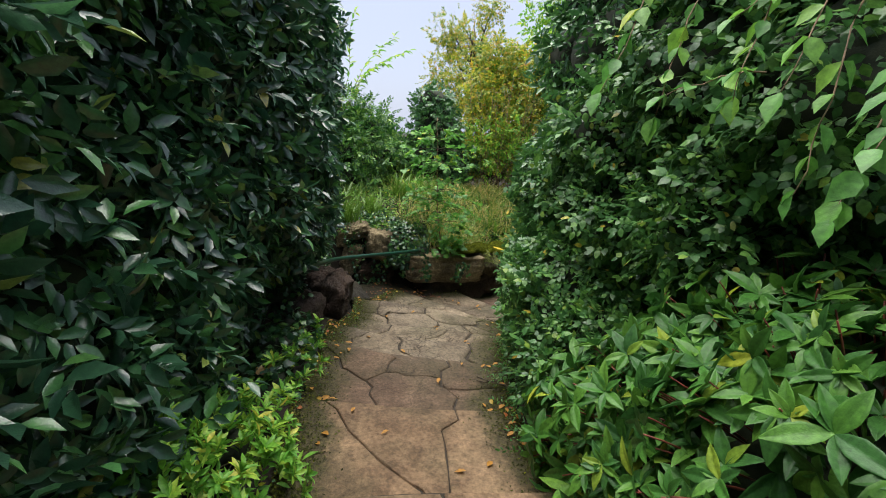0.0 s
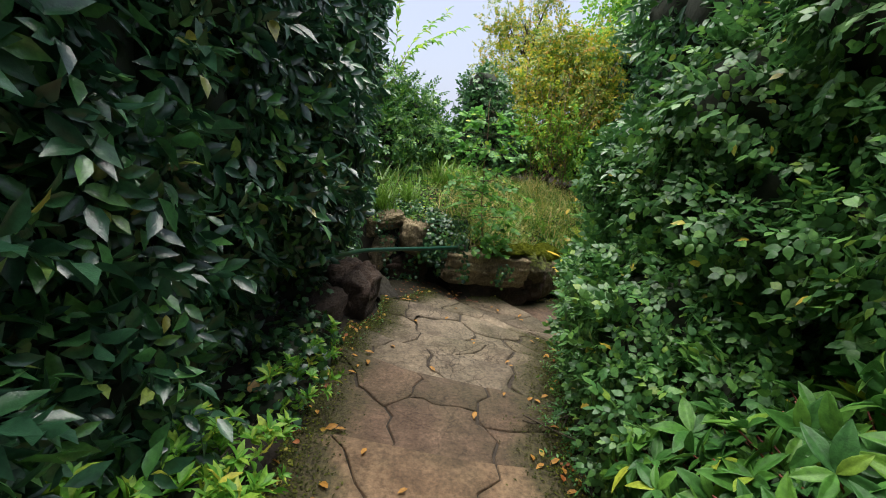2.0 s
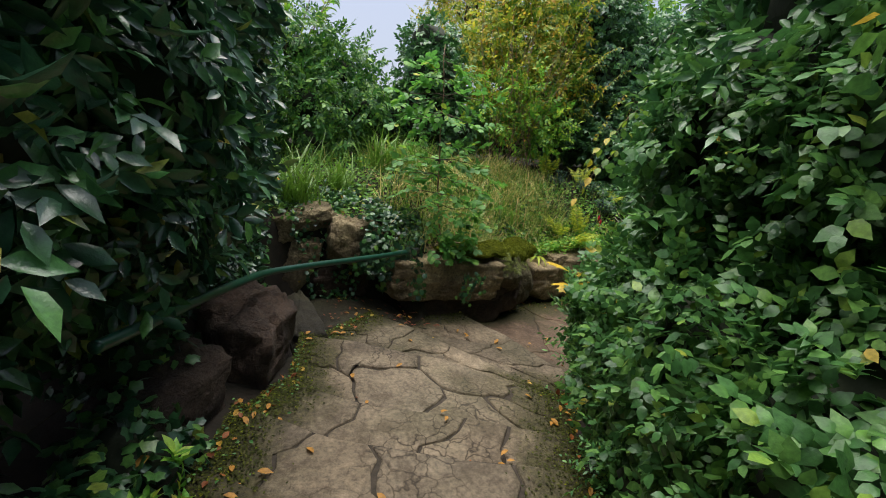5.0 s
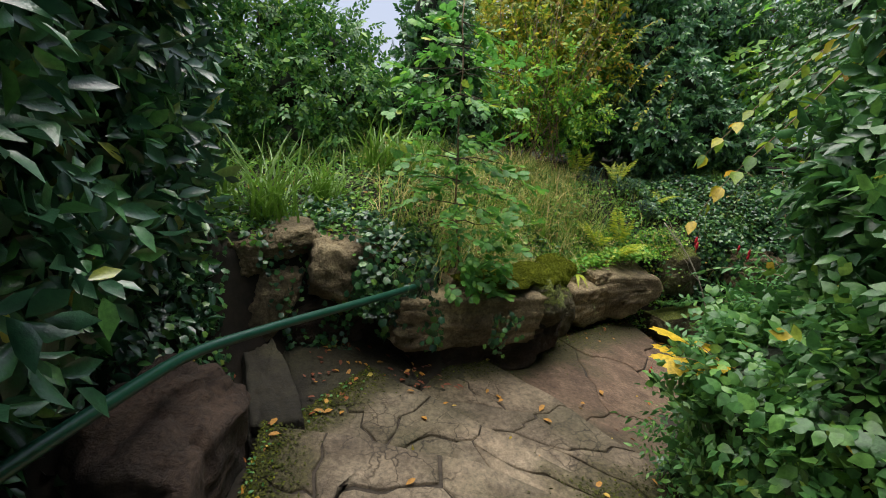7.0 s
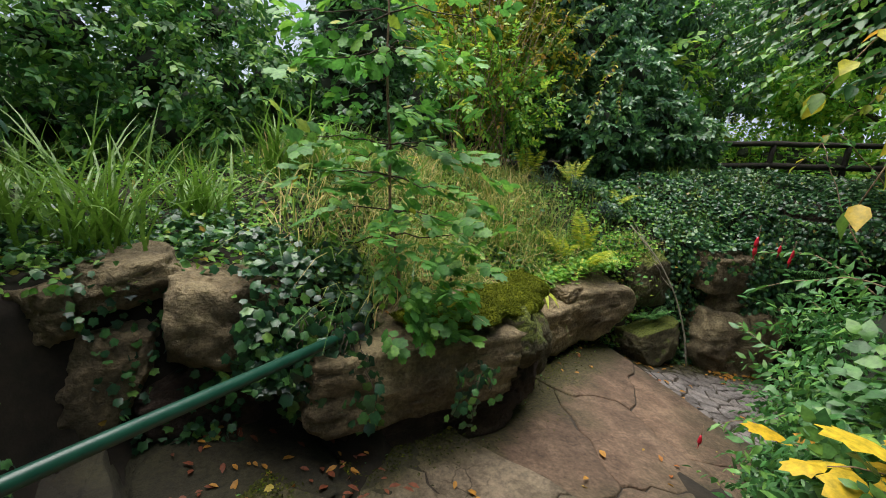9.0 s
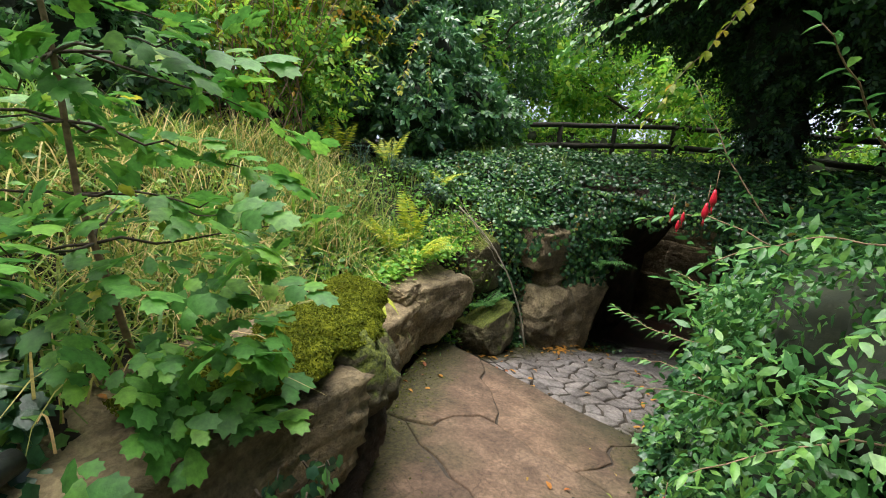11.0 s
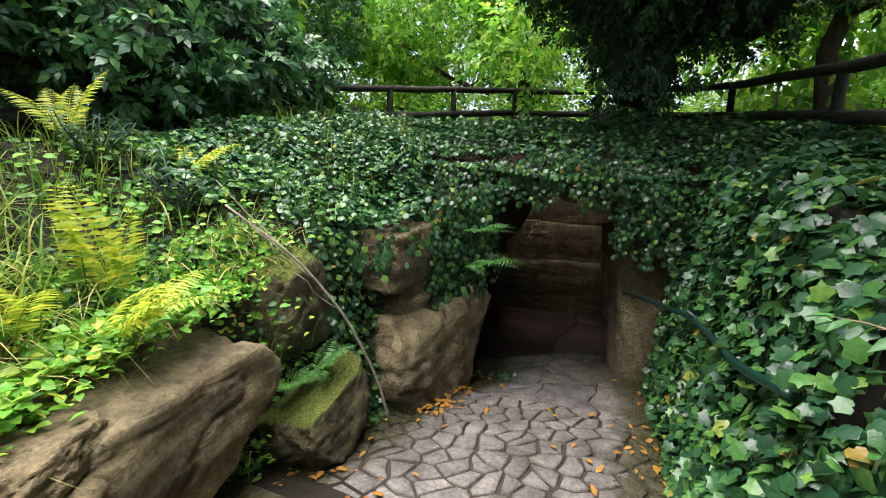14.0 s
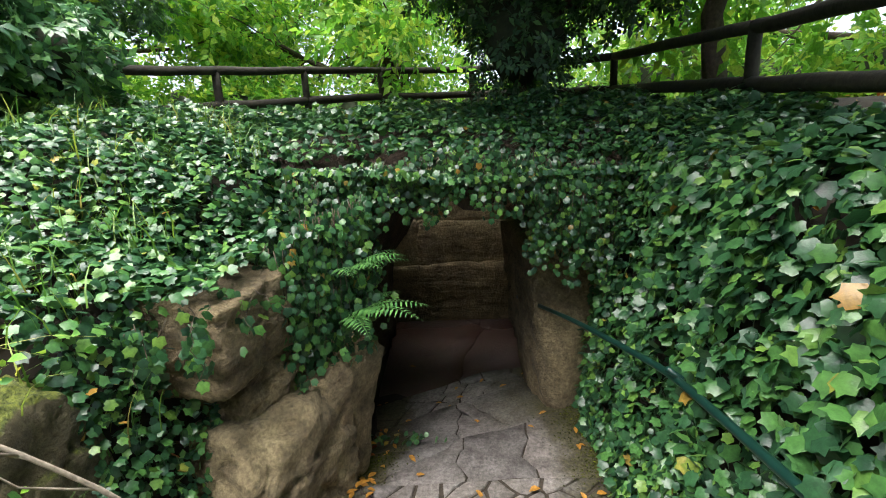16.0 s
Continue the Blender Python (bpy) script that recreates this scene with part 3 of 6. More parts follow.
# height at the start and at the end of each tread, stones across and along, their unevenness, joint, material, words
TREADS = [
    (0.02, 0.0, 2, 3, 0.5, 0.012, M_TAN), (-0.18, -0.18, 2, 1, 0.3, 0.012, M_TAN), (-0.36, -0.36, 2, 1, 0.3, 0.012, M_TAN),
    (-0.55, -0.56, 3, 1, 0.5, 0.006, M_TAN), (-0.65, -0.63, 3, 2, 0.8, 0.008, M_BROWN), (-0.71, -0.69, 4, 1, 1.0, 0.012, M_BEIGE),
    (-0.77, -0.75, 4, 1, 0.9, 0.01, M_BEIGE), (-0.85, -0.84, 4, 2, 1.0, 0.012, M_BEIGE), (-0.96, -0.96, 3, 2, 1.0, 0.009, M_BEIGE),
    (-1.07, -1.05, 3, 2, 1.0, 0.009, M_BEIGE), (-1.16, -1.58, 3, 2, 0.7, 0.008, M_BROWN), (-1.72, -2.05, 12, 13, 1.0, 0.014, M_GREY),
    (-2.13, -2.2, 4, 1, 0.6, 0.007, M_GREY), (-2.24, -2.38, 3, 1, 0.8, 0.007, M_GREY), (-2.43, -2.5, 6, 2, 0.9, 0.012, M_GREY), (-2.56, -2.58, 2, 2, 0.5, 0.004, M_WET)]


def edge_at(e, u):
    pts = np.array(EDGES[e])
    k = np.clip(u, 0, 1) * 3
    i = np.minimum(k.astype(int), 2)
    t = (k - i)[..., None]
    return pts[i] * (1 - t) + pts[i + 1] * t


def tread_point(i, u, v):
    """A tread's own (u across, v along) as a place on its surface."""
    u, v = np.asarray(u, float), np.asarray(v, float)
    xy = edge_at(i, u) * (1 - v[..., None]) + edge_at(i + 1, u) * v[..., None]
    z = TREADS[i][0] * (1 - v) + TREADS[i][1] * v
    z = z + 0.012 * ripple(xy[..., 0], xy[..., 1], 1.4)
    return np.concatenate([xy, z[..., None]], -1)


def cut(poly, p, n):
    """The part of a convex outline on the side of p that n points away from."""
    res = []
    for a, b in zip(poly, poly[1:] + poly[:1]):
        da, db = (a[0] - p[0]) * n[0] + (a[1] - p[1]) * n[1], (b[0] - p[0]) * n[0] + (b[1] - p[1]) * n[1]
        if da <= 0:
            res.append(a)
        if da * db < 0:
            t = da / (da - db)
            res.append((a[0] + (b[0] - a[0]) * t, a[1] + (b[1] - a[1]) * t))
    return res


def cells(w, d, nx, ny, jit, r):
    """Outlines of crazy paving in a w by d field."""
    seeds = [((i + 0.5 + jit * r.uniform(-0.5, 0.5) + 0.25 * (j % 2)) * w / nx, (j + 0.5 + jit * r.uniform(-0.5, 0.5)) * d / ny) for j in range(ny) for i in range(nx)]
    for a in seeds:
        poly = [(0, 0), (w, 0), (w, d), (0, d)]
        for b in seeds:
            if b is not a and poly:
                poly = cut(poly, ((a[0] + b[0]) / 2, (a[1] + b[1]) / 2), (b[0] - a[0], b[1] - a[1]))
        if len(poly) > 2:
            yield poly


def inset(poly, g):
    c = np.mean(poly, axis=0)
    res = [tuple(p) for p in poly]
    for a, b in zip(poly, poly[1:] + poly[:1]):
        n = np.array([b[1] - a[1], a[0] - b[0]])
        l = np.linalg.norm(n)
        if l < 1e-6:
            continue
        n = n / l
        if (c - np.array(a)) @ n > 0:
            n = -n
        res = cut(res, np.array(a) - n * g, n) if res else res
    return res


def build_path():
    r = np.random.default_rng(3)
    for i, (z0, z1, nx, ny, jit, gap, mat) in enumerate(TREADS):
        w = float(np.linalg.norm(edge_at(i, np.array(1.0)) - edge_at(i, np.array(0.0))))
        d = float(np.linalg.norm(edge_at(i + 1, np.array(0.5)) - edge_at(i, np.array(0.5))))
        # bed with a riser at its far edge
        us, vs = np.linspace(0, 1, 13), np.linspace(0, 1, 9)
        U, V = np.meshgrid(us, vs)
        top = tread_point(i, U, V)
        top[..., 2] -= 0.018
        n, m = U.shape
        idx = np.arange(n * m).reshape(n, m)
        low = top.copy()
        low[..., 2] -= 0.3
        ring = list(idx[0, :]) + list(idx[1:, -1]) + list(idx[-1, -2::-1]) + list(idx[-2:0:-1, 0])
        f = np.stack([idx[:-1, :-1], idx[:-1, 1:], idx[1:, 1:], idx[1:, :-1]], -1).reshape(-1, 4).tolist()
        f += [(a, a + n * m, b + n * m, b) for a, b in zip(ring, ring[1:] + ring[:1])]
        bed = mesh_object("path_step", np.vstack([top.reshape(-1, 3), low.reshape(-1, 3)]), f, M_JOINT)
        words = {"tan_slab": "worn tan sandstone path step with dark joints", "brown_slab": "stained brown sandstone path slab", "beige_slab": "cracked beige stone step with soil in the cracks",
                 "grey_slab": "grey crazy-paved stone step littered with leaves", "wet_floor": "wet reddish stone floor inside the grotto"}[mat.name]
        tagged(bed, words, "step", "steps of the path", "structure")
        for poly in cells(w, d, nx, ny, jit, r):
            poly = inset(poly, gap)
            if len(poly) < 3:
                continue
            fine = []
            for a, b in zip(poly, poly[1:] + poly[:1]):
                k = max(1, int(math.hypot(b[0] - a[0], b[1] - a[1]) / 0.09))
                k = min(k, 7)
                fine += [(a[0] + (b[0] - a[0]) * t / k, a[1] + (b[1] - a[1]) * t / k) for t in range(k)]
            fine = np.array(fine)
            amp = 0.085 if nx < 9 else 0.045
            sx = np.sin(fine[:, 1] * 9 + 1.7 * i) * amp * 0.5 + np.sin(fine[:, 1] * 23 + fine[:, 0] * 11) * amp * 0.35
            sy = np.sin(fine[:, 0] * 8 + 2.1 * i) * amp * 0.5 + np.sin(fine[:, 0] * 21 - fine[:, 1] * 13) * amp * 0.35
            edge_keep = np.minimum.reduce([fine[:, 0], w - fine[:, 0], fine[:, 1], d - fine[:, 1]])
            fade = np.clip(edge_keep / 0.12, 0, 1)
            fine = fine + np.stack([sx * fade, sy * fade], -1)
            c = fine.mean(axis=0)
            inner = c + (fine - c) * (1 - 0.011 / max(0.06, float(np.linalg.norm(fine - c, axis=1).mean())))
            lift = r.uniform(-0.004, 0.004)
            rings = []
            for q, dz in ((fine, -0.05), (fine, -0.005), (inner, 0.0)):
                p3 = tread_point(i, np.clip(q[:, 0] / w, 0, 1), np.clip(q[:, 1] / d, 0.0, 1 - 0.014 / d))
                p3[:, 2] += dz + lift
                rings.append(p3)
            mid = tread_point(i, np.array([c[0] / w]), np.array([c[1] / d]))
            mid[:, 2] += lift + 0.001
            k = len(fine)
            vv = np.vstack(rings + [mid])
            ff = [(a, (a + 1) % k, k + (a + 1) % k) for a in range(k)] + [(a, k + (a + 1) % k, k + a) for a in range(k)]
            ff += [(k + a, k + (a + 1) % k, 2 * k + (a + 1) % k) for a in range(k)] + [(k + a, 2 * k + (a + 1) % k, 2 * k + a) for a in range(k)]
            ff += [(2 * k + a, 2 * k + (a + 1) % k, 3 * k) for a in range(k)]
            one = mesh_object("stone", vv, np.array(ff), mat, bed)
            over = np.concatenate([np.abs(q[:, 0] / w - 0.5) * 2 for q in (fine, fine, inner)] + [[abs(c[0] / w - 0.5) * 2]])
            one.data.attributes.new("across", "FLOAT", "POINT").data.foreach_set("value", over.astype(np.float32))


# ---- rocks ----
def rock(name, label, c, size, turn=0.0, tilt=(0, 0), seed=0, box=0.55, mat=None, rough=0.1, group="", category="rock"):
    """A weathered block: a rounded box with broken faces, ledges and pits."""
    bm = bmesh.new()
    bmesh.ops.create_icosphere(bm, subdivisions=5, radius=1)
    sx, sy, sz = size[0] / 2, size[1] / 2, size[2] / 2
    off = Vector((seed * 7.3, seed * 3.1, seed * 5.7))
    r = random.Random(seed)
    cuts = []
    for _ in range(11):
        n = Vector((r.gauss(0, 1), r.gauss(0, 1), r.gauss(0, 0.9))).normalized()
        cuts.append((n, r.uniform(0.72, 0.98) * (1 + 0.45 * max(0.0, (box - 0.7) / 0.3))))
    for v in bm.verts:
        p = v.co.copy()
        m = max(abs(p.x), abs(p.y), abs(p.z))
        q = p.lerp(p / m, box)
        for n, d in cuts:
            over = q.dot(n) - d * (1 + 0.25 * box)
            if over > 0:
                q -= n * over * 0.9
        big = noise.noise(p * 1.1 + off)
        ledge = noise.noise(Vector((p.x * 0.5, p.y * 0.5, p.z * 3.2)) + off)
        fine = noise.fractal(p * 4.0 + off, 0.9, 2.2, 5)
        vein = abs(noise.noise(p * 1.9 + off * 1.7))
        k = 1.04 + 0.12 * big + rough * 0.25 * ledge + rough * 0.8 * fine - 0.1 * max(0.0, 0.06 - vein) / 0.06
        v.co = Vector((q.x * sx * k, q.y * sy * k, q.z * sz * k))
    bmesh.ops.rotate(bm, verts=bm.verts, cent=(0, 0, 0), matrix=Euler((radians(tilt[0]), radians(tilt[1]), radians(turn))).to_matrix())
    me = bpy.data.meshes.new(name)
    bm.to_mesh(me)
    bm.free()
    me.materials.append(mat or M_ROCK)
    me.polygons.foreach_set("use_smooth", np.ones(len(me.polygons), dtype=bool))
    ob = new(name, me)
    ob.location = c
    tagged(ob, label, category, group)
    return ob


G1 = "rocks of the bank"
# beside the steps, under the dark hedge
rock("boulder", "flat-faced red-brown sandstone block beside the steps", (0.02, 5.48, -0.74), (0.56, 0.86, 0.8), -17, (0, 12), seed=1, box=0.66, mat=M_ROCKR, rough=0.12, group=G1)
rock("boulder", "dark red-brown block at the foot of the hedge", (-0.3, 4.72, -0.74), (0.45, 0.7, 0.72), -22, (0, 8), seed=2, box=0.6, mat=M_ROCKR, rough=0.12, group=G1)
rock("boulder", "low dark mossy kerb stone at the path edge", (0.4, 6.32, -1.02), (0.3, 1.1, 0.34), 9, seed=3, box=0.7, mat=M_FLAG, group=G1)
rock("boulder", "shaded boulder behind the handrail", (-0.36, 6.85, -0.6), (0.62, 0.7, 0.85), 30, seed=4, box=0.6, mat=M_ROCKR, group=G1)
rock("flagstone", "dark flagstone littered with red leaves", (0.92, 6.72, -1.08), (0.85, 1.0, 0.15), 14, seed=51, box=0.8, mat=M_FLAG, rough=0.05, group=G1)
rock("flagstone", "dark flagstone under the handrail", (1.55, 6.62, -1.13), (0.6, 0.62, 0.13), -14, seed=52, box=0.8, mat=M_FLAG, rough=0.05, group=G1)
# stacked stones at the turn
rock("boulder", "pitted brown boulder in the stacked wall", (0.36, 7.16, -0.68), (0.42, 0.42, 0.66), 10, (0, 16), seed=5, box=0.62, group=G1)
rock("rock", "flat slab on top of the stacked stones", (0.47, 7.22, -0.2), (0.42, 0.42, 0.23), 10, (0, -8), seed=6, box=0.84, group=G1)
rock("rock", "squared stone in the stacked wall", (0.18, 7.12, -0.3), (0.27, 0.34, 0.27), -10, (0, -4), seed=7, box=0.84, group=G1)
rock("rock", "reddish square block half hidden by ivy", (0.9, 7.06, -0.38), (0.5, 0.46, 0.45), 4, (2, 4), seed=8, box=0.86, mat=M_ROCK, group=G1)
rock("rock", "dark stone filling the shaded recess under the ivy", (0.95, 7.18, -0.85), (0.9, 0.4, 0.5), 5, seed=9, box=0.7, mat=M_ROCKR, group=G1)
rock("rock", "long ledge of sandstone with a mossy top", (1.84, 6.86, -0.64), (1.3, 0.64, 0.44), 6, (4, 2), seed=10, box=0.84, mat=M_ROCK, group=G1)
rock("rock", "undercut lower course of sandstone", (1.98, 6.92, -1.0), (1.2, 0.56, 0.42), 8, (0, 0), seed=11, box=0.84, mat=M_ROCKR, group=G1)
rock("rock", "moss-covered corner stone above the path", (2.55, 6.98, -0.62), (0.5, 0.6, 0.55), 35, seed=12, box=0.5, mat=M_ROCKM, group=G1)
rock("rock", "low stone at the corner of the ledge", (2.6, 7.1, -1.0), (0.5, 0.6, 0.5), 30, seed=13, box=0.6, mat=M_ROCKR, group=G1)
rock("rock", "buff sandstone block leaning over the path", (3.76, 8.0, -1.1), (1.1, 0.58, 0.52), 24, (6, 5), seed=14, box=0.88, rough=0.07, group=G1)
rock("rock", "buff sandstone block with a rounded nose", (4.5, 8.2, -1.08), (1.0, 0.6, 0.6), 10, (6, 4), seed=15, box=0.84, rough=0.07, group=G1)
rock("rock", "dark stone for the shaded undercut below the buff blocks", (3.9, 8.28, -1.5), (1.6, 0.5, 0.4), 15, seed=16, box=0.6, mat=M_ROCKR, group=G1)
rock("rock", "small grey-green stone on the bank", (3.97, 7.95, -0.82), (0.3, 0.24, 0.16), 20, seed=17, box=0.75, group=G1)
rock("rock", "bright mossy ledge above the landing", (5.5, 8.08, -1.6), (0.8, 0.5, 0.5), 8, (0, -8), seed=18, box=0.6, mat=M_ROCKM, group=G1)
rock("rock", "upright mossy rock beside the ferns", (5.57, 8.38, -0.9), (0.56, 0.5, 0.66), 10, seed=19, box=0.7, mat=M_ROCKM, group=G1)
rock("rock", "dark stone behind the ferns", (5.9, 8.6, -1.25), (0.75, 0.5, 0.95), 0, seed=20, box=0.6, mat=M_ROCKR, group=G1)
rock("rock", "corner stone under the bright moss cushion", (2.92, 7.34, -0.9), (0.5, 0.55, 0.75), 30, seed=57, box=0.7, mat=M_ROCKM, group=G1)
# pillar of the grotto mouth
G2 = "stones of the grotto mouth"
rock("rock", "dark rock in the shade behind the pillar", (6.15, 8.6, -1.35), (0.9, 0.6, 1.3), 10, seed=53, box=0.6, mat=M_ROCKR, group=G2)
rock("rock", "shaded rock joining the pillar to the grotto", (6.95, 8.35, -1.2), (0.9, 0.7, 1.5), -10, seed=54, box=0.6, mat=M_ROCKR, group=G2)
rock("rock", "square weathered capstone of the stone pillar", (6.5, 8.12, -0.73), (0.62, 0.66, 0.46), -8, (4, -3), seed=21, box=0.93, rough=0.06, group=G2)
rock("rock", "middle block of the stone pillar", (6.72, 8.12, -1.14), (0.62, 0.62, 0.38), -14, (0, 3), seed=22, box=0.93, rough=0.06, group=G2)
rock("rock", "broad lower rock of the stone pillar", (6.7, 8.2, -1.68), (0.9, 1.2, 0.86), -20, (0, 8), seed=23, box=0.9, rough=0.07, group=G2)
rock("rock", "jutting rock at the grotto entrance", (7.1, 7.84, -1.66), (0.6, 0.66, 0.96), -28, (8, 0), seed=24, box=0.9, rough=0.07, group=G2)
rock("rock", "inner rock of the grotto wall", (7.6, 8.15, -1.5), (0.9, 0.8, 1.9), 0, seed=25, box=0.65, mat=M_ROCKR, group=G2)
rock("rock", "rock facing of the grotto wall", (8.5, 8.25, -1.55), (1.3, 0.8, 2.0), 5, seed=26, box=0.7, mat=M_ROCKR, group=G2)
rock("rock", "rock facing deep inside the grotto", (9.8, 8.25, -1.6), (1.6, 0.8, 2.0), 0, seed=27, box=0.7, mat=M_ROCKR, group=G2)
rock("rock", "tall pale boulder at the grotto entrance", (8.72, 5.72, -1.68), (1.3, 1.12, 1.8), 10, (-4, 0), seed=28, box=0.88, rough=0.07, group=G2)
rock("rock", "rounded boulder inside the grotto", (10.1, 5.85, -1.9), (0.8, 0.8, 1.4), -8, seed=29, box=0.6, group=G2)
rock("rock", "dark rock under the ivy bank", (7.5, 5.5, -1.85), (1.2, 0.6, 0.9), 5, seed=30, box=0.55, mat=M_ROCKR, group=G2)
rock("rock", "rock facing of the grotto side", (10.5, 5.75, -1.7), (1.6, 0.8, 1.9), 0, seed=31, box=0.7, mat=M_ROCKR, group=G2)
for i, (yy, zz, wy, hz) in enumerate(((7.1, -2.2, 1.9, 0.95), (6.75, -1.45, 1.5, 0.75), (7.7, -1.42, 0.7, 0.7), (7.15, -0.72, 1.9, 0.8))):
    rock("rock", "large smooth block of the grotto's back wall", (10.95 + 0.03 * i, yy, zz), (0.6, wy, hz), 0, seed=40 + i, box=0.95, rough=0.05, mat=M_ROCK, group="blocks of the back wall")


def roof_top(x, y):
    return 0.12 + 0.16 * smooth01((x - 7.6) / 1.8) + 0.05 * ripple(x, y) - 0.2 * (1 - smooth01((x - 7.5) / 0.4))


def build_roof():
    """The earth and rock over the grotto, with an uneven arched underside."""
    xs, ys = np.linspace(7.5, 9.95, 40), np.linspace(5.0, 8.7, 34)
    X, Y = np.meshgrid(xs, ys)
    top = roof_top(X, Y)
    arch = ((Y - 6.85) / 1.5) ** 2
    low = -0.2 - 0.2 * arch - 0.75 * smooth01((Y - 7.2) / 0.45) - 0.25 * smooth01((6.45 - Y) / 0.5) - 0.12 * smooth01((X - 8) / 2) + 0.07 * ripple(X, Y, 1.6)
    low = low + 0.07 * np.sin(5.3 * Y + 0.8) + 0.05 * np.sin(11 * Y)
    low = np.minimum(low, top - 0.12)
    n, m = X.shape
    idx = np.arange(n * m).reshape(n, m)
    f = np.stack([idx[:-1, :-1], idx[:-1, 1:], idx[1:, 1:], idx[1:, :-1]], -1).reshape(-1, 4)
    ring = list(idx[0, :]) + list(idx[1:, -1]) + list(idx[-1, -2::-1]) + list(idx[-2:0:-1, 0])
    k = n * m
    faces = f.tolist() + (f[:, ::-1] + k).tolist() + [(a, a + k, b + k, b) for a, b in zip(ring, ring[1:] + ring[:1])]
    v = np.vstack([np.stack([X, Y, top], -1).reshape(-1, 3), np.stack([X, Y, low], -1).reshape(-1, 3)])
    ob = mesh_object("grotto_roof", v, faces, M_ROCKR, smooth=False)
    tagged(ob, "rough rock and earth roof over the dark grotto passage", "roof", kind="structure")


build_roof()


# ---- handrails ----
def handrail(label, points, radius, post_at, paint=None):
    t = thing("handrail", label, "handrail", "green handrails")
    p = np.array(points)
    k = np.linspace(0, len(p) - 1, 40)
    q = np.stack([np.interp(k, np.arange(len(p)), p[:, j]) for j in range(3)], -1)
    for _ in range(3):
        q[1:-1] = (q[:-2] + q[1:-1] * 2 + q[2:]) / 4
    v, f = tube(q, np.full(len(q), radius), 14)
    mesh_object("rail", v, f, paint or M_RAIL, t, smooth=True)
    e = q[-1] - q[-2]
    e = e / np.linalg.norm(e)
    v, f = tube([q[-1] - e * 0.06, q[-1] - e * 0.02, q[-1] + e * 0.035], [radius * 1.12, radius * 1.35, radius * 1.3], 14)
    mesh_object("end_socket", v, f, M_IRON, t, "dark iron socket", smooth=True)
    for a, b in post_at:
        v, f = tube([a, ((a[0] + b[0]) / 2, (a[1] + b[1]) / 2, (a[2] + b[2]) / 2), b], [radius * 0.8] * 3, 10)
        mesh_object("bracket", v, f, paint or M_RAIL, t, smooth=True)
    place(t, tuple(float(c) for c in q[0]))


handrail("glossy green painted tube handrail over the boulders", [(-0.27, 4.0, 0.12), (-0.24, 4.1, 0.1), (-0.05, 4.8, -0.03), (0.14, 5.5, -0.18), (0.5, 5.85, -0.24), (1.0, 6.27, -0.31), (1.5, 6.69, -0.37)], 0.024, [])
handrail("dark green tube handrail set into the ivy bank", [(4.75, 5.9, -0.6), (5.1, 5.95, -0.68), (5.6, 5.9, -0.79), (6.3, 5.88, -0.92), (7.5, 6.02, -1.21), (8.7, 6.3, -1.48)], 0.017, [((6.2, 5.6, -1.1), (6.2, 5.93, -0.85)), ((8.6, 5.9, -1.6), (8.6, 6.27, -1.43))], M_RAILD)


# ---- fence round the hollow ----
def fence():
    posts = [(3.2, 10.5, 0.55), (5.0, 10.45, 0.62), (6.7, 10.3, 0.72), (8.3, 10.1, 0.82), (9.7, 9.6, 0.95), (10.6, 8.9, 1.02), (11.7, 8.1, 1.1), (12.2, 6.7, 1.1), (10.4, 4.98, 0.93), (8.0, 4.72, 0.76), (6.4, 4.78, 0.64), (4.6, 4.6, 0.55)]
    t = thing("rail_fence", "dark weathered round-pole fence with two rails above the grotto", "fence")
    for i, (x, y, z) in enumerate(posts):
        r = np.random.default_rng(90 + i)
        v, f = tube(wander((x, y, -0.25), (x, y, z + 0.035), 6, 0.004, i), [0.05, 0.05, 0.048, 0.048, 0.046, 0.044], 10)
        mesh_object("post", v, f, M_FENCE, t, smooth=True)
    for i, (a, b) in enumerate(zip(posts[:-1], posts[1:])):
        for dz, rad in ((0, 0.05), (-0.38, 0.056)):
            v, f = tube(wander((a[0], a[1], a[2] + dz), (b[0], b[1], b[2] + dz), 9, 0.004, 200 + i), np.linspace(rad, rad * 0.92, 9), 12)
            mesh_object("rail", v, f, M_FENCE, t, smooth=True)
    place(t, (8.0, 4.72, 0.0))


fence()


# ---- hedges and shrubs ----
def row_lumps(line, z0, z1, step, rad, seed, back=0.0):
    """Round lumps that fill a hedge along a line."""
    r = np.random.default_rng(seed)
    p = np.array(line, float)
    seg = np.linalg.norm(np.diff(p, axis=0), axis=1)
    s = np.concatenate([[0], np.cumsum(seg)])
    res = []
    for q in np.arange(0, s[-1] + 0.01, step):
        x, y = np.interp(q, s, p[:, 0]), np.interp(q, s, p[:, 1])
        for z in np.arange(z0, z1 + 0.01, step):
            res.append(((x + r.normal(0, 0.05), y + r.normal(0, 0.06), z + r.normal(0, 0.06)), rad * r.uniform(0.88, 1.12)))
    return res


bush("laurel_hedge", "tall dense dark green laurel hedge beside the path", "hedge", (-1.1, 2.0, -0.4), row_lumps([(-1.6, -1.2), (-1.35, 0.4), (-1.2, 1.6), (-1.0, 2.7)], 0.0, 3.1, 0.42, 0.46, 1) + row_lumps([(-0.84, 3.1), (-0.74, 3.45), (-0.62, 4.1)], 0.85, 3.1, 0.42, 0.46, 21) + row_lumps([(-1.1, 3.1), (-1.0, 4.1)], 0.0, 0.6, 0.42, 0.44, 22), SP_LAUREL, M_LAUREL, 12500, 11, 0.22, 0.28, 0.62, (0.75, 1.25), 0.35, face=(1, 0))
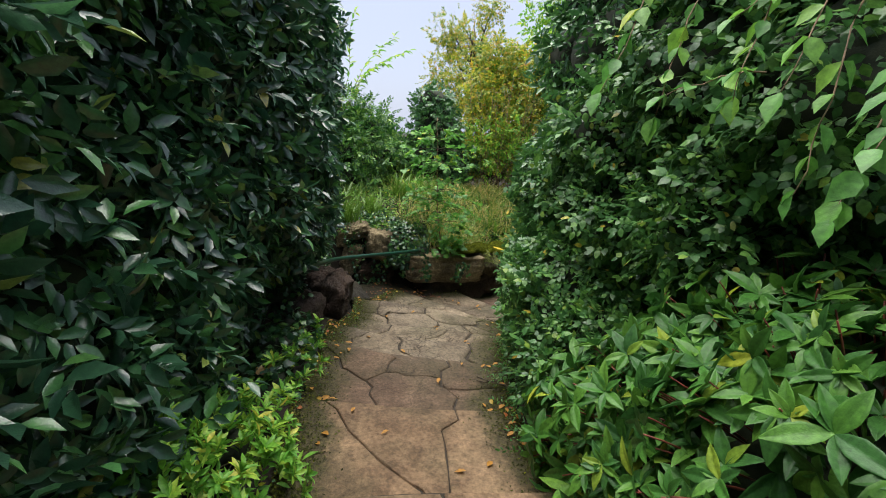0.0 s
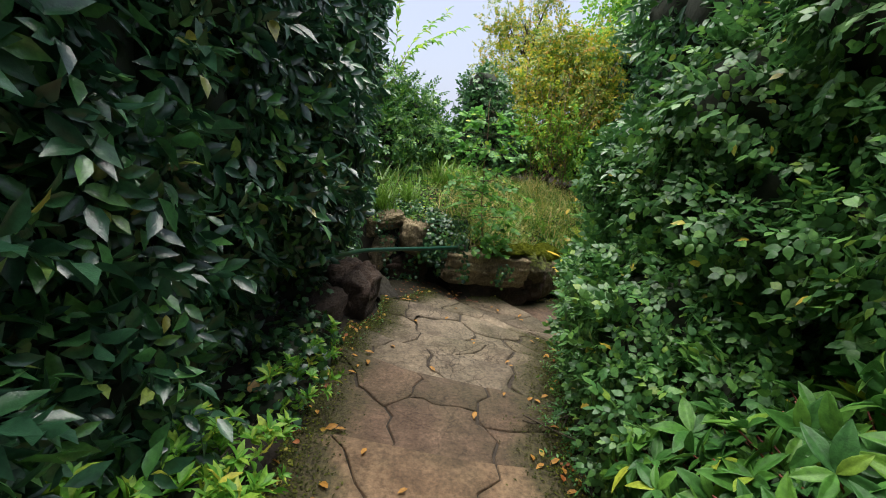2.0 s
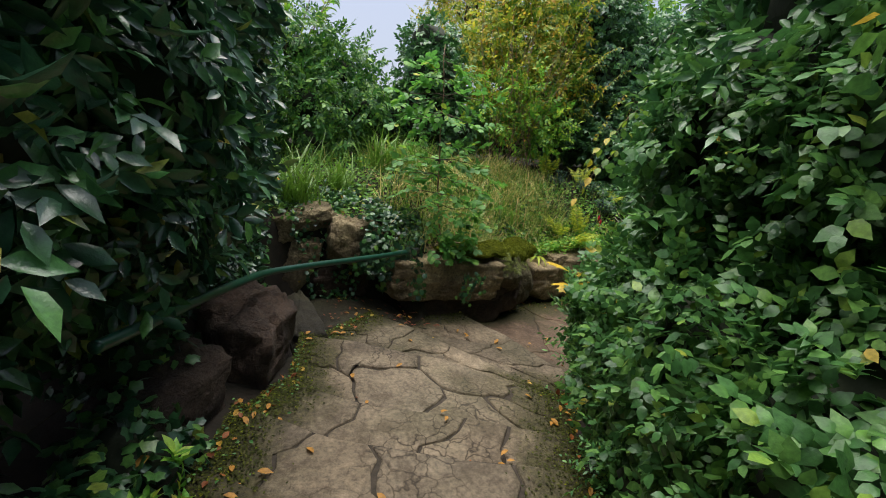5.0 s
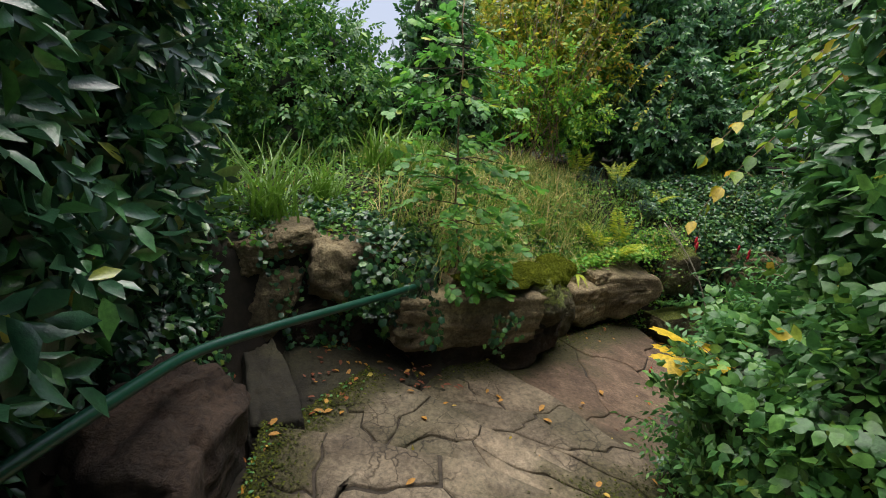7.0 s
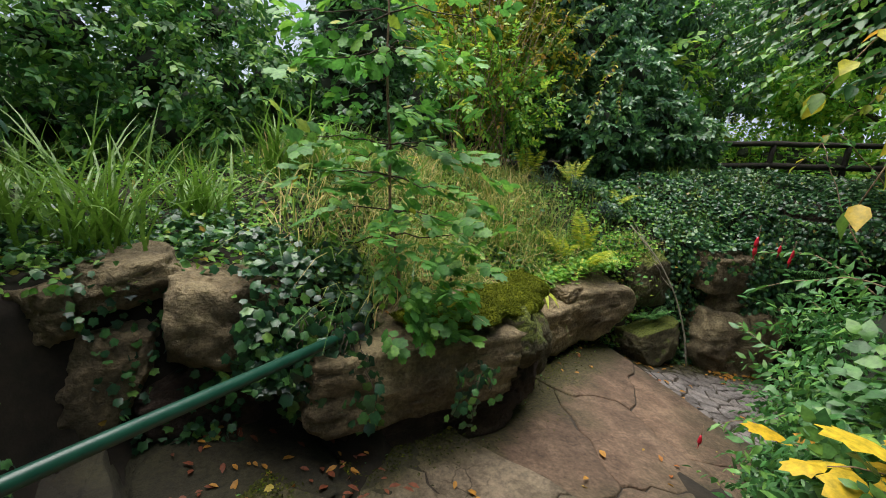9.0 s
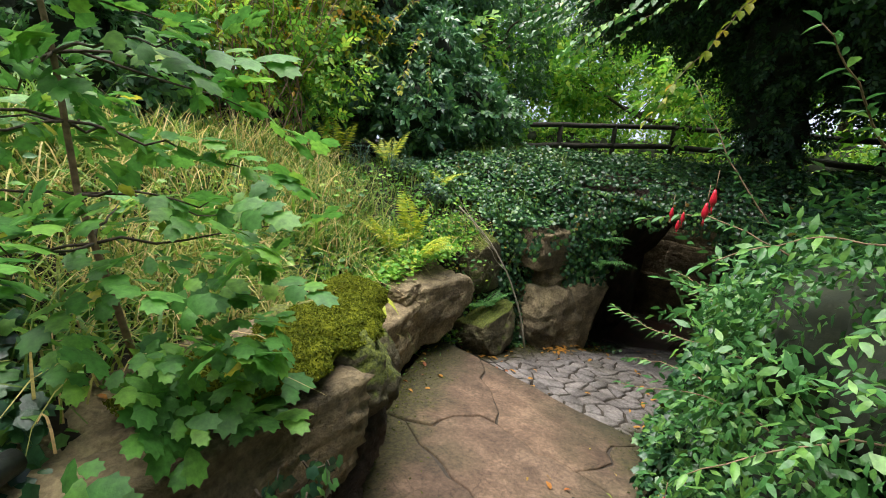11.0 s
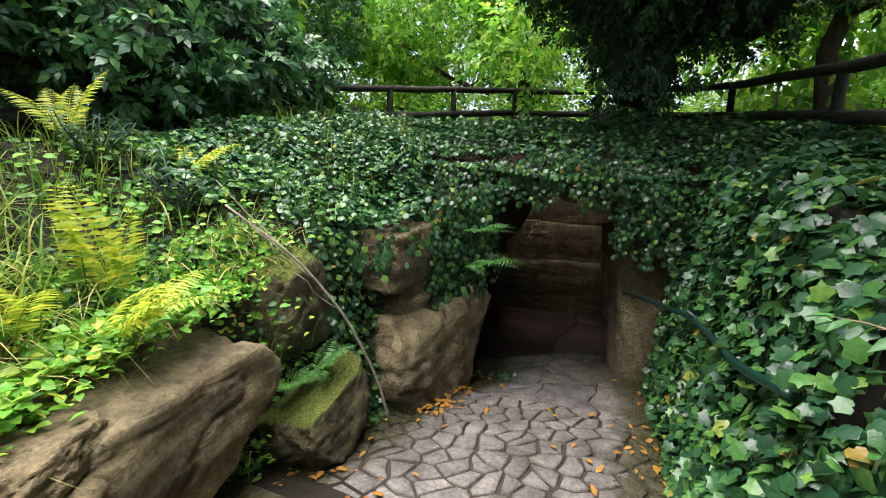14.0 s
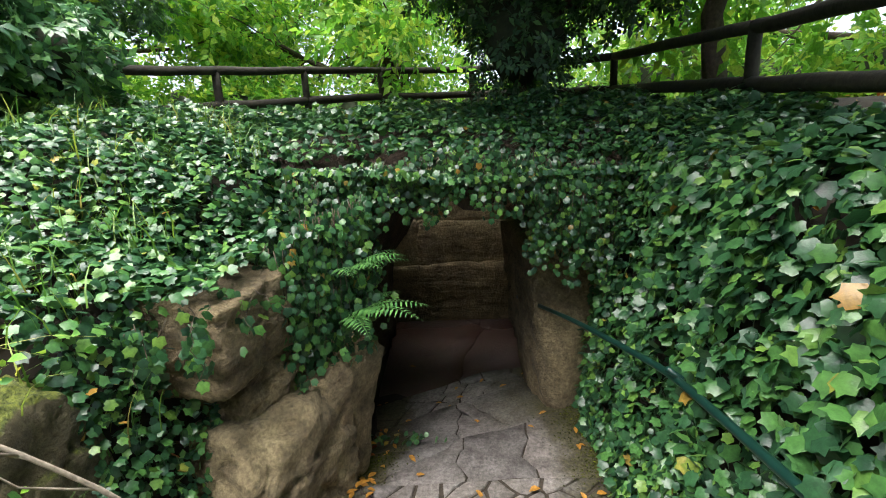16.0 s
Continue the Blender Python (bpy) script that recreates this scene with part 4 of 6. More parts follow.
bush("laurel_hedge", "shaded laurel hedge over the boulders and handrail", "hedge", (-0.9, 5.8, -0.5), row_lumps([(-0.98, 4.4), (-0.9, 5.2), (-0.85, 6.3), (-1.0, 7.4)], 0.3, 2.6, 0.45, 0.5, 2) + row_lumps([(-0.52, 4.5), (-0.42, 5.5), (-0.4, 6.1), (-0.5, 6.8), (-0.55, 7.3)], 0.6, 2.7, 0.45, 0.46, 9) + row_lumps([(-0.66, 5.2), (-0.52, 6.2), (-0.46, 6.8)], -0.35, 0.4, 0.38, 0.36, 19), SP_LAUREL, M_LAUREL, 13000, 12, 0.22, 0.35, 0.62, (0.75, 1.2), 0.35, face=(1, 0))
bush("viburnum_shrub", "low shrub of ribbed glossy green leaves on red stalks", "shrub", (1.9, 1.1, -0.35), [((1.75, 0.2, 0.15), 0.6), ((1.8, 0.85, 0.3), 0.68), ((1.75, 1.45, 0.05), 0.6), ((1.65, 1.9, -0.15), 0.45), ((1.55, 0.9, -0.1), 0.5), ((2.0, 1.3, 0.4), 0.6)], SP_VIB, M_VIB, 1900, 13, 0.8, -0.05, 0.45, (0.7, 1.15), 0.8, stalk=True)
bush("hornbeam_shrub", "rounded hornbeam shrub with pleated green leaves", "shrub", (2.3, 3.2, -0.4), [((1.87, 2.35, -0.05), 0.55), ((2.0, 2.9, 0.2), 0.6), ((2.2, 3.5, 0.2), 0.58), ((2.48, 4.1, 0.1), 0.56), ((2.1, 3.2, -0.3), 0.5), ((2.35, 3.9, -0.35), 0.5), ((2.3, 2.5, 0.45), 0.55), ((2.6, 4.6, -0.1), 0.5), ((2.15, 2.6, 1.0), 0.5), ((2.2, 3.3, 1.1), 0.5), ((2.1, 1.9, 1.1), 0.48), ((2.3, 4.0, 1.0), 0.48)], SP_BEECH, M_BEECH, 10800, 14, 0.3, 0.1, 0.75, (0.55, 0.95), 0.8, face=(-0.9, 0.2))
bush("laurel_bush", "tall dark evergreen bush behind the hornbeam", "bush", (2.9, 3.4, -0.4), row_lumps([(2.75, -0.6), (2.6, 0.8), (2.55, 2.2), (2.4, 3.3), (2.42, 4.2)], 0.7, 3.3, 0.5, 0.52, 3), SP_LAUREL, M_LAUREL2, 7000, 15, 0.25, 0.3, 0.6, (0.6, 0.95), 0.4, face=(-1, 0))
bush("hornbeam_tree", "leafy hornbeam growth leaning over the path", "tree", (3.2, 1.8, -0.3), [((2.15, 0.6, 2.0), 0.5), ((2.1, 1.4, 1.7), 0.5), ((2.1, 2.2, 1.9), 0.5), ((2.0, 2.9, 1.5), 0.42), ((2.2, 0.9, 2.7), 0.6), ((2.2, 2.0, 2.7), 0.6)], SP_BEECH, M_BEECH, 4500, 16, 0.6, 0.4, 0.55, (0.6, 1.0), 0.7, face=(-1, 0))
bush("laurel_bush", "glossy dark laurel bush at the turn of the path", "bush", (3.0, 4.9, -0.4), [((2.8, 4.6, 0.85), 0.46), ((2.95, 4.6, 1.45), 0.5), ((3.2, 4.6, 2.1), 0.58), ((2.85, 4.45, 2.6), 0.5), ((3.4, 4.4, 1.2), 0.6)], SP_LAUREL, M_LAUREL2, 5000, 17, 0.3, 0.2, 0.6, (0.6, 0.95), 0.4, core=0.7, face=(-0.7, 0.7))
# low growth along the path edges
bush("balsam_herb", "bright light-green leafy herbs at the foot of the hedge", "herb", (-0.5, 1.9, -0.5), [((-0.55, 1.55, -0.3), 0.26), ((-0.42, 2.0, -0.38), 0.24), ((-0.5, 2.4, -0.42), 0.22), ((-0.75, 1.8, -0.2), 0.26), ((-0.33, 2.65, -0.48), 0.16), ((-0.25, 3.3, -0.55), 0.14), ((-0.1, 3.9, -0.6), 0.13)], SP_HERB, M_HERB, 330, 21, 0.5, -0.8, 0.35, (0.8, 1.2), 0.9, 0.5, 0.006)
bush("ivy_patch", "dark ivy creeping under the hedge", "ivy", (-0.8, 1.2, -0.3), [((-0.85, 0.9, -0.1), 0.3), ((-0.8, 1.4, -0.2), 0.3), ((-0.7, 2.8, -0.5), 0.25), ((-0.4, 3.3, -0.58), 0.24), ((-0.35, 3.8, -0.6), 0.28), ((-0.3, 4.3, -0.65), 0.28), ((-0.45, 4.8, -0.4), 0.3), ((-0.5, 5.5, -0.1), 0.3)], SP_IVY, M_IVY, 3200, 22, 0.5, 0.3, 0.6, (0.05, 0.08), 0.7, 0.7, 0.006)
bush("ground_ivy", "small-leaved creeper spilling onto the path edge", "creeper", (1.55, 3.2, -0.6), [((1.6, 2.6, -0.5), 0.24), ((1.72, 3.1, -0.5), 0.26), ((1.95, 3.7, -0.52), 0.24), ((1.5, 2.2, -0.5), 0.2)], SP_FUCH, M_FUCH, 480, 23, 0.6, 0.1, 0.6, (0.5, 0.8), 0.7, 0.6, 0.006)
bush("fuchsia_bush", "fuchsia bush with green leaves overhanging the steps", "bush", (3.1, 5.2, -0.5), [((2.8, 4.82, -0.25), 0.44), ((3.15, 5.05, -0.15), 0.44), ((3.5, 5.25, -0.2), 0.44), ((3.85, 5.2, -0.25), 0.38), ((3.4, 4.95, 0.2), 0.38), ((2.8, 4.95, -0.65), 0.36), ((3.35, 5.25, -0.65), 0.36), ((3.9, 5.4, -0.72), 0.34), ((4.2, 5.3, -0.5), 0.32)], SP_FUCH, M_FUCH, 1700, 24, 0.4, 0.35, 0.55, (0.75, 1.2), 0.6, 0.7, 0.012)


def spray(name, label, category, twigs, shape, leaf, mat, gap, seed, twig_r=0.004, group="", flowers=0):
    """Thin twigs with leaves set along them in pairs."""
    r = np.random.default_rng(seed)
    t = thing(name, label, category, group)
    wood, pos, way, nor = [], [], [], []
    for i, (a, b, sag) in enumerate(twigs):
        L = float(np.linalg.norm(np.array(b) - np.array(a)))
        q = wander(a, b, 12, 0.012 * L, seed + i, -sag)
        wood.append(tube(q, np.linspace(twig_r, twig_r * 0.4, 12), 5))
        tan = unit(np.gradient(q, axis=0))
        for s in np.arange(0.12, 1.0, gap / L):
            k = s * 11
            j = int(k)
            p = q[j] + (q[min(j + 1, 11)] - q[j]) * (k - j)
            for side in (-1, 1):
                if r.random() < 0.12:
                    continue
                x = np.cross(tan[j], (0, 0, 1)) * side
                pos.append(p)
                way.append(tan[j] * 0.6 + x + r.normal(0, 0.25, 3) + np.array([0, 0, -0.25]))
                nor.append(np.array([0, 0, 1]) + r.normal(0, 0.3, 3))
        pos.append(q[-1]); way.append(tan[-1]); nor.append(np.array([0, 0.1, 1.0]))
    for v, f in wood:
        mesh_object("twig", v, f, M_TWIG, t, "thin reddish-brown twig", smooth=True)
    pos, way, nor = np.array(pos), np.array(way), np.array(nor)
    v, f = tiled(shape, pos, frames_of(way, nor), leaf * r.uniform(0.65, 1.15, len(pos)))
    ob = mesh_object("leaves", v, f, mat, t, smooth=True)
    ob["kind"] = "stuff"
    place(t, tuple(twigs[0][0]))
    return t


spray("fuchsia_spray", "arching fuchsia twigs reaching over the steps", "branch", [((3.4, 5.4, -0.3), (3.85, 6.2, -0.38), -0.05), ((3.5, 5.5, 0.1), (3.7, 6.1, 0.12), 0.1), ((3.3, 5.4, -0.5), (3.5, 6.0, -0.62), 0.05), ((3.6, 5.6, 0.2), (3.75, 6.0, 0.75), 0.0), ((3.1, 5.2, 0.2), (2.95, 5.7, 0.1), 0.1), ((2.9, 5.1, -0.2), (2.75, 5.6, -0.45), 0.08), ((3.7, 5.6, -0.6), (4.1, 6.15, -0.75), 0.05), ((3.2, 5.3, 0.4), (2.9, 5.55, 0.75), 0.0), ((3.9, 5.7, -0.3), (4.25, 6.05, -0.2), 0.05)], LEAF_A, 0.06, M_FUCH, 0.035, 31)


def fuchsia_flower(at, seed):
    t = thing("fuchsia_flower", "hanging red fuchsia blossom on a thin stalk", "flower", "fuchsia flowers")
    x, y, z = at
    v, f = tube([(x, y, z + 0.05), (x + 0.003, y, z + 0.02), (x, y, z)], [0.0012] * 3, 5)
    mesh_object("stalk", v, f, M_TWIG, t)
    v, f = tube([(x, y, z), (x, y, z - 0.008), (x, y, z - 0.02), (x, y, z - 0.032), (x, y, z - 0.045)], [0.003, 0.005, 0.008, 0.009, 0.003], 8)
    mesh_object("petals", v, f, M_RED, t, smooth=True)
    v, f = joined([tube([(x, y, z - 0.04), (x + 0.004 * math.cos(a), y + 0.004 * math.sin(a), z - 0.065)], [0.0012, 0.0008], 4) for a in (0, 2, 4)])
    mesh_object("stamens", v, f, M_RED, t)
    place(t, at)


for i, a in enumerate([(3.5, 5.93, 0.22), (3.57, 5.9, 0.2), (3.6, 5.92, 0.16), (2.83, 5.68, 0.34), (2.87, 5.7, 0.3), (2.7, 5.62, -0.5)]):
    fuchsia_flower(a, i)

spray("yellow_leaf_spray", "large yellow and lobed autumn leaves on a low branch", "branch", [((2.6, 4.6, -0.2), (2.12, 4.92, 0.1), 0.05), ((2.7, 4.75, -0.3), (2.4, 5.2, -0.15), 0.05), ((2.7, 4.7, -0.2), (2.2, 5.05, -0.05), 0.05)], OAK_LEAF, 0.16, M_BIGY, 0.1, 32)
spray("yellow_leaf_spray", "drooping twig with large yellowing leaves above the steps", "branch", [((2.75, 4.9, 1.4), (2.2, 5.15, 0.55), 0.1), ((2.8, 5.0, 1.5), (2.4, 5.4, 0.8), 0.1), ((4.7, 5.8, 1.4), (4.15, 6.3, 0.62), 0.1)], LEAF_B, 0.072, M_YEL, 0.07, 36)
spray("overhanging_branch", "hanging elm twigs with large yellow-green leaves near the path", "branch", [((1.05, 1.4, 2.05), (0.8, 1.28, 1.56), 0.0), ((1.15, 1.3, 2.05), (0.94, 1.2, 1.5), 0.0), ((1.3, 1.2, 1.66), (0.96, 1.2, 1.56), 0.03), ((1.2, 1.1, 2.0), (0.98, 0.98, 1.54), 0.0), ((1.2, 0.95, 2.0), (0.98, 0.86, 1.55), 0.0), ((1.25, 0.9, 1.9), (1.04, 0.82, 1.33), 0.0), ((1.25, 0.75, 1.8), (1.0, 0.7, 1.3), 0.0), ((1.3, 0.8, 1.8), (1.0, 0.66, 1.44), 0.02), ((1.5, 1.2, 2.1), (1.0, 1.05, 1.74), 0.05)], LEAF_B, 0.075, M_SAP, 0.075, 33, 0.003)
spray("overhanging_branch", "beech boughs in shade-darkened green hanging over the turn", "branch", [((4.4, 4.9, 2.0), (3.3, 5.9, 1.15), 0.1), ((4.8, 5.1, 2.2), (3.7, 6.4, 1.3), 0.1), ((5.2, 5.3, 2.3), (4.0, 6.9, 1.5), 0.1), ((4.0, 4.8, 2.0), (2.9, 5.5, 1.2), 0.1), ((5.6, 5.6, 2.3), (4.6, 7.4, 1.4), 0.1), ((6.0, 6.0, 2.3), (5.2, 7.9, 1.5), 0.1), ((4.6, 5.0, 2.6), (3.4, 6.2, 1.8), 0.1), ((5.4, 5.6, 2.7), (4.2, 7.2, 2.0), 0.1), ((6.2, 6.4, 2.4), (5.9, 8.2, 1.6), 0.1), ((4.2, 4.9, 1.5), (3.2, 5.7, 0.95), 0.1), ((4.3, 4.9, 1.8), (3.5, 5.8, 1.4), 0.1), ((3.6, 4.8, 1.9), (2.8, 5.3, 1.5), 0.1)], LEAF_B, 0.075, M_SHADE, 0.038, 37)
spray("overhanging_branch", "drooping beech boughs with green and yellow leaves above the landing", "branch", [((5.2, 5.6, 1.9), (4.3, 6.9, 1.0), 0.15), ((5.6, 5.9, 2.0), (4.9, 7.3, 1.15), 0.15), ((4.8, 5.3, 1.8), (3.9, 6.5, 1.25), 0.1), ((5.8, 6.2, 1.9), (5.5, 7.4, 1.2), 0.1), ((4.2, 5.0, 1.5), (3.4, 5.9, 1.0), 0.1), ((5.0, 5.5, 2.1), (4.4, 7.2, 1.5), 0.1), ((3.7, 4.9, 1.7), (3.0, 5.8, 1.3), 0.1), ((5.5, 6.0, 2.2), (5.2, 7.6, 1.45), 0.1)], LEAF_B, 0.075, M_GREEN, 0.05, 34)
# leaf colour carries shade; high lumps are added to darken the turn below
bush("beech_tree", "spreading beech tree with drooping foliage in shade-darkened green", "tree", (5.0, 4.2, 0.0), [((3.7, 4.9, 1.6), 0.6), ((4.3, 4.8, 2.3), 0.7), ((4.6, 4.9, 1.7), 0.6), ((3.6, 5.1, 2.5), 0.65), ((4.0, 4.4, 0.7), 0.5), ((4.9, 4.3, 0.9), 0.5), ((5.8, 4.9, 2.1), 0.7), ((6.6, 5.2, 2.6), 0.8), ((7.4, 5.5, 3.0), 0.8), ((4.4, 5.6, 3.0), 0.8), ((5.3, 6.1, 3.2), 0.8), ((3.6, 5.4, 3.1), 0.7), ((5.1, 4.5, 1.3), 0.6)], SP_BEECH, M_SHADE, 7500, 35, 0.35, 0.5, 0.55, (0.75, 1.15), 0.6, 0.72, 0.07, depth=0.7, face=(-0.5, 0.8))


# ---- the grassy mound ----
def blades(name, label, category, centres, count, length, width, mat, seed, spread=0.16, lean=0.6, kind="", segs=5, group=""):
    """Tufts of arching blades."""
    r = np.random.default_rng(seed)
    n = len(centres) * count
    base = np.repeat(np.array(centres, float), count, axis=0)
    base[:, :2] += r.normal(0, spread * 0.35, (n, 2))
    a = r.uniform(0, 2 * np.pi, n)
    L = length * r.uniform(0.55, 1.1, n)
    ln = lean * r.uniform(0.3, 1.3, n)
    t = np.linspace(0, 1, segs)
    hx = (ln[:, None] * t[None] ** 1.7) * L[:, None]
    hz = (t[None] - 0.55 * (ln[:, None] ** 1.5) * t[None] ** 2.6) * L[:, None]
    cx, cy = np.cos(a), np.sin(a)
    mid = np.stack([base[:, 0, None] + hx * cx[:, None], base[:, 1, None] + hx * cy[:, None], base[:, 2, None] + hz], -1)
    w = width * (1 - t ** 2.2)[None, :, None] * r.uniform(0.7, 1.2, n)[:, None, None] + 0.0004
    sd = np.stack([-cy, cx, np.zeros(n)], -1)[:, None, :] * w
    v = np.stack([mid - sd, mid + sd], 2).reshape(n, segs * 2, 3)
    q = np.array([(2 * i, 2 * i + 1, 2 * i + 3, 2 * i + 2) for i in range(segs - 1)])
    f = (q[None] + (np.arange(n) * segs * 2)[:, None, None]).reshape(-1, 4)
    if kind:
        return tagged(mesh_object(name, v.reshape(-1, 3), f, mat), label, category, group, kind)
    t = thing(name, label, category, group)
    for one in v:
        mesh_object("leaf", one, q, mat, t)
    place(t, tuple(float(c) for c in centres[0]))
    return t


def scattered(x0, x1, y0, y1, n, seed, keep=None):
    r = np.random.default_rng(seed)
    x, y = r.uniform(x0, x1, n), r.uniform(y0, y1, n)
    sd, v = along(x, y)
    ok = (np.abs(sd) > v[:, 1] + 0.36) & (np.hypot((x - 0.75) / 1.0, (y - 6.35) / 0.85) > 1.0)
    if keep is not None:
        ok &= keep(x, y)
    x, y = x[ok], y[ok]
    return np.stack([x, y, ground_z(x, y) - 0.02], -1)


blades("grass", "long green and straw-coloured grass on the mound", "grass", scattered(1.3, 4.3, 6.9, 9.6, 330, 41), 24, 0.45, 0.0036, M_GRASS, 42, 0.3, 1.15, "stuff")
blades("grass", "broad fresh green grass on the mound", "grass", scattered(1.3, 4.5, 6.9, 9.4, 260, 45), 14, 0.4, 0.006, M_STRAP, 46, 0.26, 1.1, "stuff")
blades("grass", "thin grass among the shrubs", "grass", scattered(-0.5, 8.0, 8.2, 10.2, 260, 43), 18, 0.32, 0.0035, M_STRAP, 44, 0.25, 0.7, "stuff")
for i, (x, y, L) in enumerate([(0.33, 7.45, 0.95), (-0.1, 7.7, 0.8), (0.75, 7.9, 0.65), (1.35, 8.15, 0.7), (1.75, 8.3, 0.6), (2.4, 7.9, 0.5), (3.0, 8.2, 0.55), (2.0, 8.9, 0.6)]):
    blades("iris_clump", "arching clump of long strap-shaped green leaves", "plant", [(x, y, float(ground_z(np.array(x), np.array(y))) - 0.03)], 75, L, 0.011, M_STRAP, 50 + i, 0.3, 0.75, "", 7, "strap-leaved clumps")


def fern(at, count, length, mat, seed, label, lean=0.65, arc=None):
    """A fern: arched fronds with rows of narrow leaflets."""
    r = np.random.default_rng(seed)
    t = thing("fern", label, "fern", "ferns")
    for i in range(count):
        a = r.uniform(0, 2 * np.pi) if arc is None else radians(arc[0] + (arc[1] - arc[0]) * (i + r.uniform(0.2, 0.8)) / count)
        L = length * r.uniform(0.7, 1.1)
        s = np.linspace(0, 1, 22)
        ln = lean * r.uniform(0.7, 1.2)
        hx, hz = L * ln * s ** 1.3, L * (s * (1.05 - 0.3 * ln) - 0.42 * ln * s ** 2.6)
        q = np.stack([at[0] + hx * math.cos(a), at[1] + hx * math.sin(a), at[2] + hz], -1)
        tan = unit(np.gradient(q, axis=0))
        side = np.array([-math.sin(a), math.cos(a), 0])
        wood = tube(q, np.linspace(0.003, 0.0008, 22), 4)
        ks = np.linspace(2.5, 21, 20)
        pos = np.stack([np.interp(ks, np.arange(22), q[:, j]) for j in range(3)], -1)
        tn = unit(np.stack([np.interp(ks, np.arange(22), tan[:, j]) for j in range(3)], -1))
        u = ks / 21
        size = L * 0.2 * np.sin(np.pi * np.clip(0.18 + 0.82 * u, 0, 1)) + 0.008
        parts = [wood]
        for sg in (-1, 1):
            d = side * sg + tn * 0.35 + np.array([0, 0, -0.12]) + r.normal(0, 0.05, pos.shape)
            nrm = np.cross(tn, side)
            nrm = nrm * np.sign(nrm[:, 2:3])
            parts.append(tiled(leaf_shape(0.2, 0.2, 0.02, fine=False), pos, frames_of(d, nrm), size))
        v, f = joined(parts)
        mesh_object("frond", v, f, mat, t)
    place(t, at)


def on_ground(x, y, dz=0.0):
    return (x, y, float(ground_z(np.array(x), np.array(y))) + dz)


FY, FG = "yellow-green fern with feathery fronds on the bank", "small dark green fern between the rocks"
fern((4.6, 8.45, -0.6), 4, 0.68, M_FERN, 61, FY, 0.36, (60, 300))
fern((4.15, 8.3, -0.58), 4, 0.52, M_FERN, 62, FY, 0.6, (110, 280))
fern((4.36, 8.12, -0.64), 5, 0.5, M_FERN, 63, FY, 0.9, (-110, 10))
fern(on_ground(5.05, 9.35, 0.06), 4, 0.62, M_FERN, 64, FY, 0.6, (-60, 160))
fern(on_ground(5.42, 8.9, 0.06), 3, 0.5, M_FERN, 65, FY, 0.9, (-80, 60))
fern(on_ground(4.5, 9.6, 0.06), 4, 0.62, M_FERN, 66, FY, 0.4, (40, 300))
fern((5.5, 8.1, -1.36), 7, 0.36, M_FERND, 67, FG, 0.8, (170, 380))
fern((5.3, 8.15, -1.35), 5, 0.32, M_FERND, 68, FG, 0.9, (180, 350))
fern((7.05, 7.55, -1.0), 7, 0.5, M_FERND, 69, FG, 1.0, (200, 330))
fern((7.1, 7.6, -0.75), 6, 0.5, M_FERND, 70, FG, 1.1, (200, 330))
fern((8.1, 6.0, -0.75), 7, 0.5, M_FERND, 71, FG, 1.0, (120, 240))
fern((8.0, 6.1, -0.5), 6, 0.5, M_FERND, 72, FG, 1.1, (110, 230))


def tongue_fern(at):
    t = thing("tongue_fern", "hart's-tongue fern with bright undivided straps", "fern")
    for a, L in ((210, 0.2), (250, 0.22), (285, 0.2), (320, 0.15), (180, 0.14)):
        s = np.linspace(0, 1, 9)
        hx, hz = L * s, L * (0.5 * s - 0.9 * s ** 2)
        c, sn = math.cos(radians(a)), math.sin(radians(a))
        w = 0.018 * np.sin(np.pi * np.clip(0.12 + 0.86 * s, 0, 1))
        mid = np.stack([at[0] + hx * c, at[1] + hx * sn, at[2] + hz], -1)
        sd = np.array([-sn, c, 0.0])
        v = np.stack([mid - sd * w[:, None], mid - (0, 0, 0.004), mid + sd * w[:, None]], 1).reshape(-1, 3)
        f = np.array([(3 * i + j, 3 * i + j + 1, 3 * i + j + 4, 3 * i + j + 3) for i in range(8) for j in (0, 1)])
        mesh_object("frond", v, f, M_FERN, t)
    place(t, at)


tongue_fern((3.6, 7.84, -0.76))


def spurge(at, seed):
    t = thing("spurge", "blue-grey spurge with whorls of narrow leaves", "plant", "spurge plants")
    r = np.random.default_rng(seed)
    for i in range(7):
        tip = np.array(at) + (r.normal(0, 0.11), r.normal(0, 0.11), 0.2 + r.uniform(0, 0.14))
        v, f = tube(wander(at, tip, 5, 0.01, seed + i), np.linspace(0.006, 0.004, 5), 5)
        n = 34
        k = np.sort(r.uniform(0.35, 1, n))[:, None]
        a = np.arange(n) * 2.4
        d = np.stack([np.cos(a), np.sin(a), r.uniform(-0.2, 0.6, n)], -1)
        lv = tiled(leaf_shape(0.14, 0.1, 0.02, fine=False), np.array(at) * (1 - k) + tip * k, frames_of(d, np.tile((0, 0, 1.0), (n, 1)) + 0.01), r.uniform(0.07, 0.11, n))
        v, f = joined([(v, f), lv])
        mesh_object("stem", v, f, M_SPURGE, t)
    place(t, at)


for i, (x, y) in enumerate([(5.25, 8.75), (4.6, 9.3), (2.9, 7.5), (5.05, 9.2)]):
    spurge(on_ground(x, y), 80 + i)


